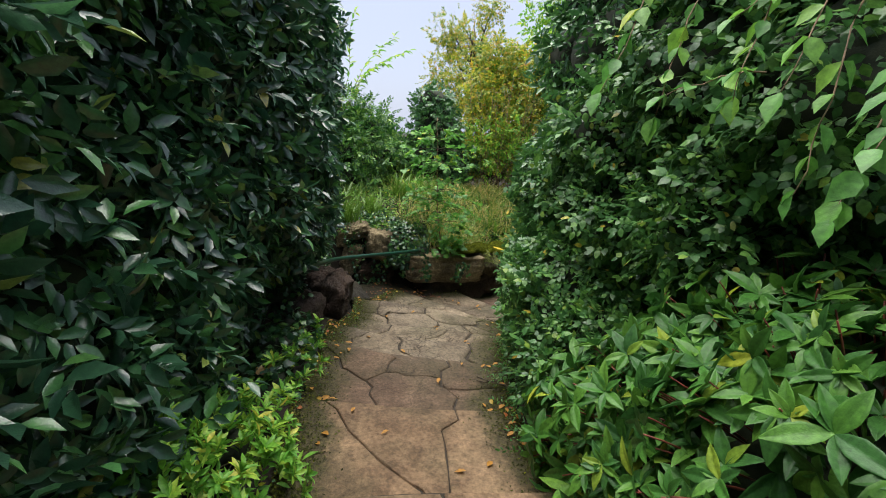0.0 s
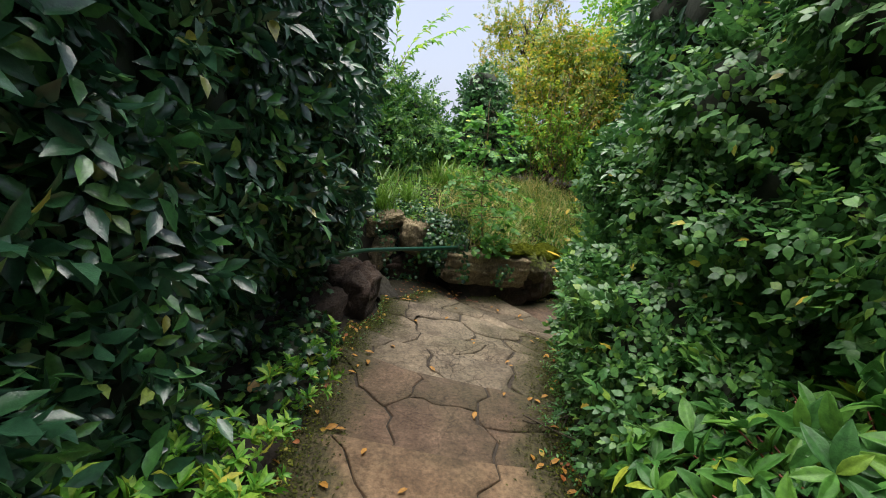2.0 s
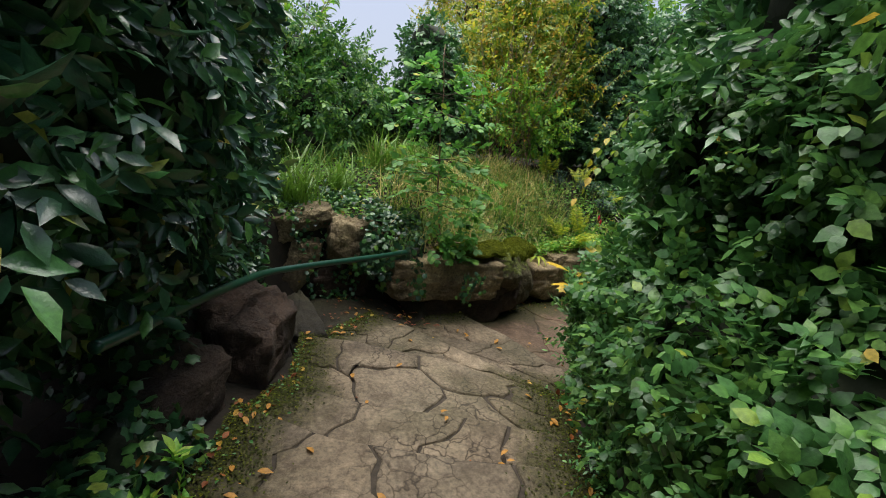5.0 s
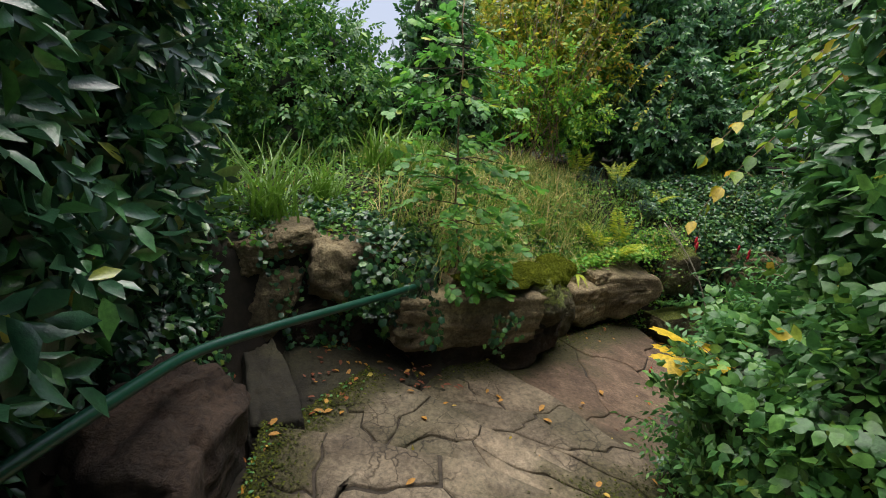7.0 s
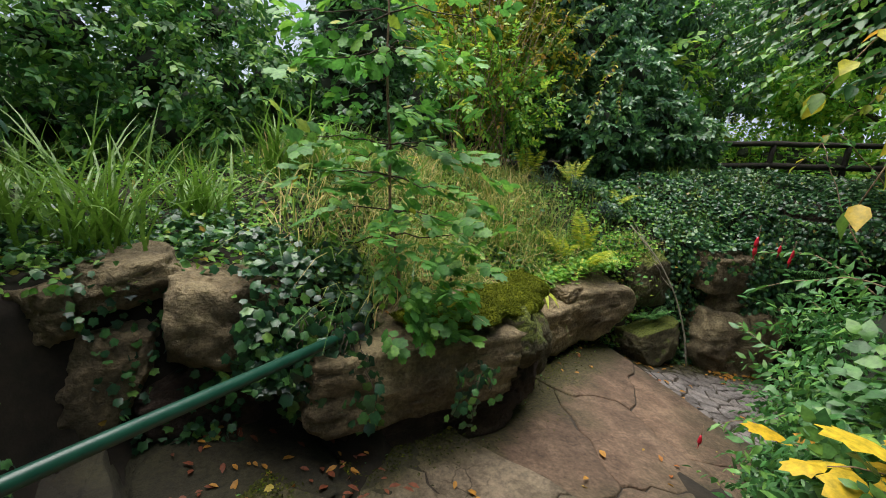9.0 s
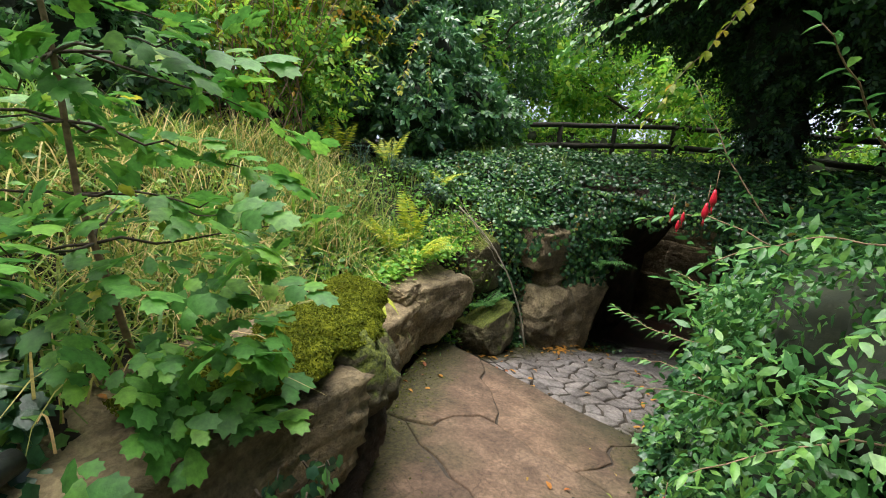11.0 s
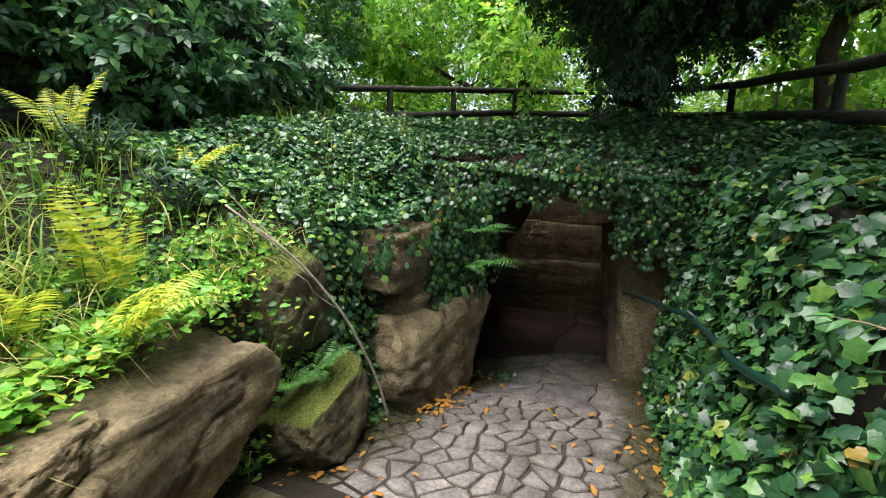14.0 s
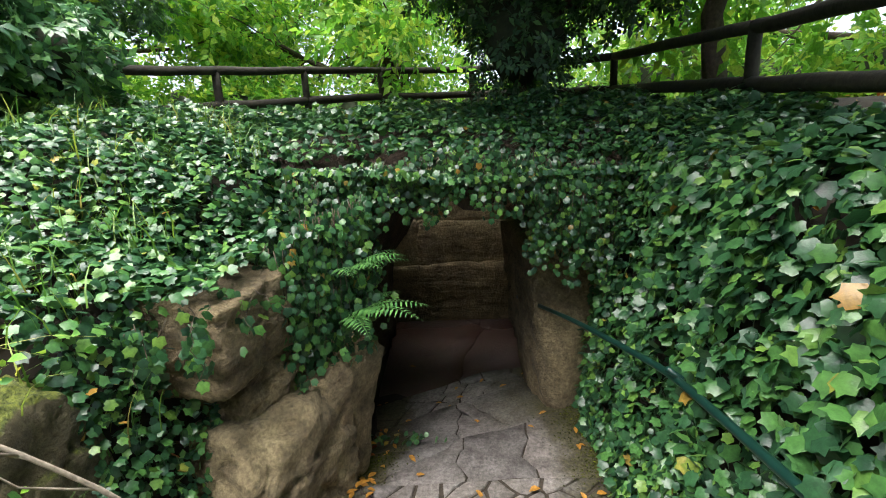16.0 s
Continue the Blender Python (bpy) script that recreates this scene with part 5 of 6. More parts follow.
def sapling():
    t = thing("sapling", "young oak sapling with bright lobed leaves on the ledge", "tree")
    r = np.random.default_rng(90)
    trunk = wander((1.85, 6.95, -0.4), (1.65, 7.05, 1.65), 14, 0.02, 91)
    v, f = tube(trunk, np.linspace(0.011, 0.004, 14), 7)
    mesh_object("trunk", v, f, M_TWIG, t, smooth=True)
    wood, pos, way = [], [], []
    for i in range(46):
        k = r.uniform(3.0, 13)
        j = int(k)
        a = i * 2.4 + r.normal(0, 0.3)
        L = r.uniform(0.28, 0.55)
        tip = trunk[j] + np.array([math.cos(a) * L, math.sin(a) * L, r.uniform(-0.12, 0.12)])
        q = wander(trunk[j], tip, 8, 0.012, 100 + i)
        wood.append(tube(q, np.linspace(0.005, 0.0015, 8), 5))
        for m in range(2, 8):
            pos.append(q[m] + r.normal(0, 0.02, 3))
            way.append(unit(q[m] - q[m - 2]) + r.normal(0, 0.2, 3))
    for i in range(64):  # low growth in front of the ledge
        p = np.array([1.9 + float(np.clip(r.normal(0, 0.15), -0.3, 0.16)), 6.64 + float(np.clip(r.normal(0, 0.08), -0.1, 0.16)), r.uniform(-0.4, 0.1)])
        pos.append(p)
        way.append(np.array([r.normal(0, 0.4), -1, r.uniform(-0.8, 0.3)]))
    for v, f in wood:
        mesh_object("branch", v, f, M_BARK, t, smooth=True)
    ob = leaf_cover("leaves", t, np.array(pos), unit(np.array(way)), SP_OAK, M_SAP, r, 1.0, 0.1, 0.35, (0.42, 0.78), 1.3)
    place(t, (1.85, 6.95, -0.4))


sapling()


def herb_cover(name, label, centres, shape, mat, size, seed, per=10, spread=0.12, up=0.06, category="ground cover"):
    r = np.random.default_rng(seed)
    c = np.repeat(np.asarray(centres), per, axis=0)
    p = c + np.stack([r.normal(0, spread, len(c)), r.normal(0, spread, len(c)), r.uniform(0, up, len(c))], -1)
    p[:, 2] = np.maximum(p[:, 2], ground_z(p[:, 0], p[:, 1]) + 0.01)
    d = np.stack([r.normal(0, 1, len(p)), r.normal(0, 1, len(p)), r.uniform(-0.1, 0.5, len(p))], -1)
    n = ground_n(p[:, 0], p[:, 1]) + r.normal(0, 0.35, p.shape)
    v, f = tiled(shape, p, frames_of(d, n), r.uniform(*size, len(p)))
    ob = mesh_object(name, v, f, mat)
    tagged(ob, label, category, kind="stuff")


mound = scattered(-1.6, 5.9, 6.6, 9.4, 900, 111)
herb_cover("ground_cover", "mixed low green leaves over the mound", mound, LEAF_B, M_HERB, (0.03, 0.065), 112, 13, 0.14, 0.1)
herb_cover("ground_cover", "dark small leaves between the grasses", mound, LEAF_B, M_GREEN, (0.03, 0.07), 113, 8, 0.16, 0.12)


er = np.random.default_rng(115)
ex, ey = er.uniform(2.4, 5.6, 2600), er.uniform(6.9, 8.9, 2600)
esd, ev = along(ex, ey)
eok = (esd > ev[:, 1] + 0.24) & (esd < ev[:, 1] + 0.7)
edge = np.stack([ex, ey, ground_z(ex, ey)], -1)[eok]
herb_cover("ground_cover", "small green and yellow weeds above the rocks", edge, LEAF_B, M_HERB, (0.03, 0.06), 116, 7, 0.07, 0.08)
herb_cover("ground_cover", "trailing dark leaves above the rocks", edge, IVY_LEAF, M_IVY, (0.03, 0.055), 117, 4, 0.07, 0.06)
blades("grass", "drooping straw grass on the edge of the bank", "grass", edge[::9], 12, 0.26, 0.0028, M_GRASS, 118, 0.14, 1.3, "stuff")

rim_r = np.random.default_rng(301)
rim_k = rim_r.uniform(0, 2, 130)
rim = np.stack([np.interp(rim_k, [0, 1, 2], [3.25, 4.2, 5.1]), np.interp(rim_k, [0, 1, 2], [7.85, 8.15, 8.25]), np.interp(rim_k, [0, 1, 2], [-0.82, -0.7, -0.68])], -1) + np.stack([rim_r.normal(0, 0.06, 130), np.abs(rim_r.normal(0, 0.14, 130)), rim_r.normal(0, 0.02, 130)], -1)
herb_cover("ground_cover", "bright weeds spilling over the buff rocks", rim, LEAF_B, M_HERB, (0.03, 0.065), 302, 22, 0.08, 0.1)
blades("grass", "straw grass hanging over the buff rocks", "grass", rim[::6], 8, 0.22, 0.003, M_GRASS, 303, 0.12, 1.4, "stuff")



tuft_r = np.random.default_rng(311)
tufts = np.stack([tuft_r.uniform(2.2, 2.85, 26), tuft_r.uniform(7.4, 7.95, 26), np.zeros(26)], -1)
tufts[:, 2] = np.maximum(ground_z(tufts[:, 0], tufts[:, 1]), -0.62)
blades("grass", "dry straw grass drooping beside the moss cushions", "grass", tufts, 26, 0.34, 0.0032, M_GRASS, 312, 0.16, 1.0, "stuff")

# ---- ivy ----
def ivy_bank(name, label, x0, x1, y0, y1, count, size, seed, keep=None, top=None, lift=0.05):
    """Ivy over a slope, thicker where it is steep; shoots and leaves lifted off the soil."""
    r = np.random.default_rng(seed)
    x, y = r.uniform(x0, x1, count * 4), r.uniform(y0, y1, count * 4)
    e = 0.04
    h = top if top is not None else ground_z
    gx, gy = (h(x + e, y) - h(x - e, y)) / (2 * e), (h(x, y + e) - h(x, y - e)) / (2 * e)
    steep = np.sqrt(1 + gx ** 2 + gy ** 2)
    sd, v = along(x, y)
    ok = r.random(len(x)) < steep / 5.0
    if top is None:
        ok &= np.abs(sd) > v[:, 1] + 0.03
    if keep is not None:
        ok &= keep(x, y)
    x, y, gx, gy = x[ok][:count], y[ok][:count], gx[ok][:count], gy[ok][:count]
    n = unit(np.stack([-gx, -gy, np.ones_like(gx)], -1))
    lump = 0.03 + 0.06 * ripple(x, y, 2.2)
    p = np.stack([x, y, h(x, y)], -1) + n * (lift + np.maximum(lump, 0) + r.uniform(0, 0.06, len(x)))[:, None]
    d = np.stack([r.normal(0, 0.8, len(x)), r.normal(0, 0.8, len(x)), -0.6 + r.normal(0, 0.5, len(x))], -1) + n * 0.2
    nn = n + np.array([0, 0, 0.35]) + r.normal(0, 0.4, p.shape)
    v, f = tiled(IVY_LEAF, p, frames_of(d, nn), r.uniform(*size, len(x)))
    ob = mesh_object(name, v, f, M_IVY, smooth=True)
    tagged(ob, label, "ivy", "ivy carpets", "stuff")
    return ob


def cover_top(x, y):
    inside = (x > 7.5) & (x < 9.95) & (y > 5.0) & (y < 8.7)
    return np.where(inside, np.maximum(roof_top(x, y), ground_z(x, y)), ground_z(x, y))


ivy_bank("ivy", "dense large-leaved ivy over the steep bank by the steps", 4.3, 8.0, 4.7, 6.2, 19000, (0.035, 0.082), 121)
ivy_bank("ivy", "ivy spreading under the fuchsia bush", 2.7, 4.4, 4.5, 5.95, 6000, (0.035, 0.07), 151)
ivy_bank("ivy", "dark ivy over the shaded soil behind the handrail", -0.8, 0.05, 5.75, 7.2, 1500, (0.03, 0.055), 153)
ivy_bank("ivy", "dark ivy carpet over the grotto roof", 7.42, 10.8, 4.8, 9.6, 24000, (0.042, 0.066), 122, lambda x, y: (x < 9.5) | (y < 5.2) | (y > 8.4), cover_top)
ivy_bank("ivy", "ivy trailing over the bank above the stone pillar", 5.3, 7.6, 7.9, 9.9, 13000, (0.036, 0.06), 123, lambda x, y: (x > 5.75) | (y > 8.75))
ivy_bank("ivy", "ivy lying over the capstone", 6.1, 7.1, 7.85, 8.6, 1300, (0.04, 0.066), 127, None, lambda x, y: -0.52 + 0.25 * smooth01((y - 8.1) / 0.5) + 0.12 * smooth01((x - 6.5) / 0.5))
ivy_bank("ivy", "ivy and weeds on the soil above the stacked stones", -0.8, 1.0, 7.0, 8.0, 1500, (0.035, 0.06), 125)
ivy_bank("ivy", "small-leaved ivy draped over the reddish block", 0.98, 1.6, 6.7, 7.25, 1100, (0.038, 0.066), 124, None, lambda x, y: -0.26 + 0.14 * smooth01((y - 6.85) / 0.4) - 0.4 * (1 - smooth01((y - 6.7) / 0.16)) - 0.1 * smooth01((x - 1.2) / 0.4))


def ivy_curtain(name, label, line, count, drop, size, seed):
    """Strands that hang from a lip, with leaves all along."""
    r = np.random.default_rng(seed)
    t = thing(name, label, "ivy", "hanging ivy")
    wood, pos, nor = [], [], []
    p = np.array(line, float)
    for i in range(count):
        k = r.uniform(0, len(p) - 1.001)
        j = int(k)
        a = p[j] + (p[j + 1] - p[j]) * (k - j) + r.normal(0, 0.03, 3) - (0, 0, 0.04)
        L = drop * r.uniform(0.25, 1.1)
        q = wander(a, a + np.array([r.normal(0, 0.05), r.normal(0, 0.05), -L]), 8, 0.012, seed + i)
        wood.append(tube(q, np.linspace(0.003, 0.0015, 8), 4))
        m = int(L / 0.026) + 3
        ks = r.uniform(0, 7, m)
        pos.append(np.stack([np.interp(ks, np.arange(8), q[:, c]) for c in range(3)], -1) + r.normal(0, 0.022, (m, 3)))
    v, f = joined(wood)
    mesh_object("strand", v, f, M_BARK, t)["kind"] = "stuff"
    pos = np.vstack(pos)
    e = unit(p[-1] - p[0])
    out = np.cross(e, (0, 0, 1)) * (1 if seed % 2 else -1)
    d = np.array([0, 0, -1.0]) + r.normal(0, 0.45, pos.shape)
    n = out + np.array([0, 0, 0.4]) + r.normal(0, 0.4, pos.shape)
    v, f = tiled(IVY_LEAF, pos, frames_of(d, n), r.uniform(*size, len(pos)))
    ob = mesh_object("leaves", v, f, M_IVY, t)
    ob["kind"] = "stuff"
    place(t, tuple(float(c) for c in p[0]))


ivy_curtain("hanging_ivy", "ivy strands hanging over the grotto mouth", [(7.44, 8.0, -0.08), (7.44, 7.5, -0.02), (7.46, 6.9, 0.06), (7.46, 6.4, 0.0), (7.44, 5.7, -0.08)], 320, 0.36, (0.034, 0.055), 131)
ivy_curtain("hanging_ivy", "long ivy strands beside the stone pillar", [(6.72, 7.8, -0.36), (6.9, 7.66, -0.28), (7.05, 7.56, -0.24), (7.25, 7.42, -0.2)], 110, 0.9, (0.04, 0.068), 135)
ivy_curtain("hanging_ivy", "ivy strands over the boulder at the mouth", [(7.6, 6.3, -0.22), (7.5, 6.05, -0.24), (7.45, 5.8, -0.26)], 60, 0.55, (0.036, 0.06), 133)
ivy_curtain("hanging_ivy", "ivy sheet covering the rock at the grotto mouth", [(7.4, 7.9, -0.26), (7.42, 7.65, -0.2), (7.5, 7.42, -0.16)], 70, 0.7, (0.034, 0.056), 147)
ivy_curtain("hanging_ivy", "ivy hanging in front of the capstone", [(6.08, 8.5, -0.46), (6.05, 8.2, -0.5), (6.1, 7.9, -0.5), (6.45, 7.8, -0.48)], 34, 0.3, (0.04, 0.066), 137)
ivy_curtain("hanging_ivy", "ivy trailing down the ledge by the handrail end", [(1.0, 6.76, -0.2), (1.15, 6.7, -0.22), (1.35, 6.62, -0.28), (1.55, 6.52, -0.36)], 60, 0.45, (0.045, 0.078), 139)
ivy_curtain("hanging_ivy", "few ivy strands on the face of the ledge", [(1.9, 6.38, -0.45), (2.1, 6.38, -0.45)], 6, 0.3, (0.035, 0.055), 145)


# ---- moss cushions ----
def moss_cushion(c, size, seed, count=15000):
    r = np.random.default_rng(seed)
    bm = bmesh.new()
    bmesh.ops.create_icosphere(bm, subdivisions=4, radius=1)
    for v in bm.verts:
        k = 1 + 0.25 * noise.noise(v.co * 2.0 + Vector((seed, 0, 0))) + 0.16 * noise.noise(v.co * 5.0) + 0.06 * noise.noise(v.co * 13.0)
        v.co = Vector((v.co.x * size[0] * k, v.co.y * size[1] * k, v.co.z * size[2] * k))
    base = np.array([v.co[:] for v in bm.verts])
    tri = np.array([[v.index for v in f.verts] for f in bm.faces])
    bm.free()
    k = r.integers(0, len(tri), count)
    w = r.dirichlet((1, 1, 1), count)
    p = np.einsum("nk,nkj->nj", w, base[tri[k]])
    n = unit(p / np.array(size) ** 2)
    ok = n[:, 2] > -0.1
    p, n = p[ok], n[ok]
    v, f = joined([(base * 0.95, tri), tiled(leaf_shape(0.7, 0.3, 0.1, fine=False), p, frames_of(r.normal(0, 1, p.shape) + n * 0.3, n + r.normal(0, 0.5, p.shape)), r.uniform(0.006, 0.013, len(p)))])
    ob = mesh_object("moss_cushion", v + np.array(c), f, M_MOSS)
    tagged(ob, "bright yellow-green moss cushion on the corner rock", "moss", "moss cushions")


moss_cushion((2.5, 6.95, -0.42), (0.24, 0.22, 0.1), 141, 30000)
moss_cushion((2.1, 6.78, -0.38), (0.34, 0.18, 0.06), 142, 24000)
moss_cushion((2.72, 7.14, -0.54), (0.14, 0.17, 0.12), 143, 32000)
moss_cushion((2.95, 7.3, -0.58), (0.16, 0.17, 0.12), 144, 34000)
moss_cushion((3.06, 7.45, -0.54), (0.19, 0.2, 0.13), 146, 32000)
moss_cushion((3.26, 7.62, -0.6), (0.13, 0.15, 0.1), 148, 12000)

# ---- shrubs and trees behind ----
bush("bamboo_shrub", "green leafy shrub behind the mound", "shrub", (0.0, 9.6, 0.1), [((-0.9, 9.2, 0.9), 0.6), ((-0.3, 9.5, 1.1), 0.65), ((0.4, 9.4, 0.9), 0.6), ((0.9, 9.8, 0.8), 0.6), ((-0.5, 9.4, 0.4), 0.6), ((0.5, 9.3, 0.4), 0.5), ((-1.6, 9.0, 1.3), 0.7), ((-1.4, 8.5, 0.6), 0.6), ((-1.5, 8.8, 2.0), 0.6), ((-0.6, 9.6, 1.7), 0.6), ((0.2, 9.8, 1.6), 0.55), ((0.9, 9.9, 1.45), 0.5), ((1.3, 9.6, 0.9), 0.5)], SP_FAR, M_GREEN, 3600, 151, 0.6, 0.2, 0.6, (0.8, 1.2), core=0.35, depth=0.5)
bush("laurel_bush", "dark pointed evergreen bush behind the sapling", "bush", (2.2, 9.9, 0.2), [((2.2, 9.9, 0.8), 0.65), ((2.3, 9.9, 1.5), 0.55), ((2.2, 10.0, 2.0), 0.4), ((2.7, 9.8, 0.8), 0.5), ((1.7, 10.0, 0.7), 0.5)], SP_LAUREL_FAR, M_LAUREL2, 1500, 152, 0.7, 0.2, 0.5, (0.7, 1.0))
bush("yellow_shrub", "tall shrub with yellowing autumn leaves", "shrub", (4.0, 10.6, 0.2), [((3.6, 10.4, 1.4), 0.7), ((4.2, 10.7, 2.2), 0.75), ((4.7, 11.0, 2.9), 0.8), ((3.5, 10.7, 2.4), 0.5), ((5.0, 10.8, 1.8), 0.75), ((4.0, 11.0, 3.2), 0.5)], SP_FAR, M_YEL, 2300, 153, 0.6, 0.3, 0.6, (0.9, 1.3), core=0, depth=0.6)
bush("dogwood_shrub", "thicket of thin bare stems with a few yellow leaves", "shrub", (3.6, 9.7, 0.2), [((3.3, 9.6, 1.1), 0.5), ((3.8, 9.8, 1.4), 0.55), ((4.3, 9.8, 1.0), 0.5), ((4.6, 10.5, 1.2), 0.6), ((5.0, 10.8, 1.9), 0.6), ((4.9, 11.2, 0.9), 0.6)], SP_FAR, M_BRIGHT, 900, 154, 0.6, 0.2, 0.6, (0.8, 1.1), core=0, depth=0.8, stem=0.012)
sr = np.random.default_rng(159)
spray("thicket_stem_clump", "many thin dark stems rising from the shrubs with few leaves", "shrub", [((3.2 + sr.uniform(0, 1.1), 9.3 + sr.uniform(0, 0.5), 0.15), (2.9 + sr.uniform(0, 1.9), 9.3 + sr.uniform(0, 0.9), sr.uniform(1.5, 2.9)), 0.05) for _ in range(30)], LEAF_B, 0.07, M_YEL, 0.3, 160, 0.007)
bush("rhododendron_bush", "tall dark rhododendron in front of the fence", "bush", (6.4, 10.9, 0.1), [((5.6, 10.9, 1.2), 0.8), ((6.2, 11.0, 2.2), 0.9), ((6.9, 11.0, 1.3), 0.75), ((5.9, 11.2, 3.2), 0.8), ((7.1, 11.2, 2.6), 0.8), ((7.8, 10.9, 1.6), 0.6), ((7.7, 11.0, 2.9), 0.7), ((6.1, 10.05, 0.8), 0.6), ((6.9, 9.9, 1.0), 0.55), ((7.6, 9.8, 0.8), 0.5), ((6.5, 10.2, 1.6), 0.6)], SP_LAUREL_FAR, M_RHODO, 6500, 155, 0.35, 0.3, 0.6, (0.8, 1.2), core=0.6)
spray("yellow_branch", "thin branch with small yellow leaves in front of the dark bush", "branch", [((6.3, 10.2, 2.3), (5.0, 9.6, 1.3), 0.1), ((6.1, 10.0, 1.9), (5.2, 9.4, 0.95), 0.1), ((6.4, 10.2, 2.0), (5.8, 9.5, 1.0), 0.1), ((6.0, 10.2, 2.6), (4.9, 9.8, 1.9), 0.1)], LEAF_B, 0.07, M_YEL, 0.07, 156)
bush("hedge", "clipped far garden hedge beyond the mound", "hedge", (1.0, 13.4, 0.1), row_lumps([(-4, 12.4), (0, 13.6), (4, 13.6), (7, 13.4)], 0.5, 1.3, 0.9, 0.75, 5), SP_FAR, M_GREEN, 3200, 157, 0.6, 0.2, 0.6, (1.2, 1.8))
spray("arching_twigs", "long arching twigs with small leaves against the sky", "branch", [((0.2, 9.6, 1.4), (0.5, 9.9, 3.6), 0.0), ((0.3, 9.6, 1.6), (1.7, 10.4, 3.1), 0.3), ((0.2, 9.6, 1.5), (1.2, 10.0, 2.7), 0.3), ((0.1, 9.6, 1.4), (0.0, 9.6, 3.2), 0.1), ((0.3, 9.7, 1.5), (1.4, 10.6, 3.4), 0.3)], LEAF_A, 0.17, M_BRIGHT, 0.075, 158, 0.006)


def tree(name, label, base, height, spread, crown, sprigs, mat, count, seed, trunk=0.2, size=(1, 1.5), depth=0.8, droop=0.3, inside=0.0):
    """A tapered trunk with limbs and a crown of many small leaves."""
    r = np.random.default_rng(seed)
    t = thing(name, label, "tree")
    top = np.array(base) + (r.normal(0, 0.2), r.normal(0, 0.2), height * 0.75)
    q = wander(base, top, 12, 0.06, seed)
    v, f = tube(q, np.linspace(trunk, trunk * 0.25, 12), 10)
    mesh_object("trunk", v, f, M_BARK, t, smooth=True)
    wood = []
    for i, (c, rad) in enumerate(crown):
        j = int(np.clip((c[2] - base[2]) / (height * 0.75) * 8, 2, 10))
        limb = wander(q[j], c, 9, 0.06, seed + i)
        wood.append(tube(limb, np.linspace(trunk * 0.35, 0.012, 9), 6))
        for m in range(5):
            tip = np.array(c) + unit(r.normal(size=3)) * rad * 0.95
            wood.append(tube(wander(limb[r.integers(4, 8)], tip, 6, 0.05, seed + 31 * i + m), np.linspace(0.018, 0.004, 6), 5))
    for v, f in wood:
        mesh_object("limb", v, f, M_BARK, t, smooth=True)
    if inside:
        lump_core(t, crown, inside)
    p, u = on_lumps(crown, count, r, depth)
    leaf_cover("crown", t, p, u, sprigs, mat, r, 0.6, droop, 0.6, size)
    place(t, base)


def crown_of(c, spread, n, rad, seed, flat=0.8):
    r = np.random.default_rng(seed)
    return [((c[0] + r.normal(0, spread), c[1] + r.normal(0, spread), c[2] + r.normal(0, spread * flat)), rad * r.uniform(0.75, 1.2)) for _ in range(n)]


tree("autumn_tree", "tall thin-crowned tree with yellow autumn leaves beyond the garden", (7.2, 23.5, 0.2), 8.0, 2.0, crown_of((7.0, 23.5, 5.2), 1.2, 16, 0.9, 160, 0.9), SP_FAR, M_YEL, 1500, 161, 0.25, (1.3, 2.0), 0.9)
# lumps high over the grotto are out of view, added to shade it
tree("yew_tree", "dark yew tree hanging over the fence", (10.3, 6.0, 0.2), 4.5, 1.0, [((9.6, 6.5, 2.0), 0.75), ((9.9, 6.2, 2.9), 0.9), ((10.3, 5.6, 2.2), 0.8), ((10.6, 6.8, 2.6), 0.9), ((9.4, 6.0, 2.7), 0.7), ((10.6, 6.2, 3.7), 0.9), ((9.8, 7.0, 3.3), 0.8), ((9.3, 6.4, 1.5), 0.5), ((8.6, 5.3, 2.2), 0.7), ((8.9, 5.6, 3.0), 0.8), ((8.2, 6.0, 2.9), 0.7), ((9.2, 5.2, 1.6), 0.5), ((8.5, 7.1, 3.0), 0.7), ((9.0, 7.9, 3.1), 0.8), ((9.8, 8.3, 3.3), 0.8), ((8.9, 6.4, 3.8), 0.8), ((7.9, 6.7, 3.9), 0.9), ((7.7, 7.6, 4.1), 0.9), ((8.0, 5.6, 4.0), 0.9), ((8.5, 6.2, 2.0), 0.6), ((8.2, 6.9, 2.7), 0.7), ((7.8, 6.1, 3.0), 0.7), ((7.5, 6.9, 3.3), 0.7), ((9.2, 6.2, 0.95), 0.5), ((7.3, 5.4, 2.9), 0.8), ((7.2, 7.9, 3.0), 0.8), ((8.1, 7.4, 2.5), 0.6), ((8.3, 8.3, 2.7), 0.7), ((6.8, 6.6, 3.2), 0.8), ((9.0, 7.2, 2.4), 0.6), ((7.9, 5.2, 2.4), 0.6)], SP_FAR, M_DARK, 9500, 162, 0.14, (0.7, 1.1), 0.5, 0.5, 0.75)
tree("holly_tree", "dark evergreen tree leaning over the rail fence", (9.2, 4.3, 0.1), 4.5, 1.0, [((8.7, 4.2, 2.2), 0.8), ((8.2, 4.3, 3.0), 0.9), ((9.3, 4.6, 2.9), 0.9), ((8.3, 3.6, 2.2), 0.7), ((9.8, 4.4, 2.2), 0.7)], SP_LAUREL_FAR, M_LAUREL2, 2400, 163, 0.12, (0.6, 0.9), 0.5, 0.4)
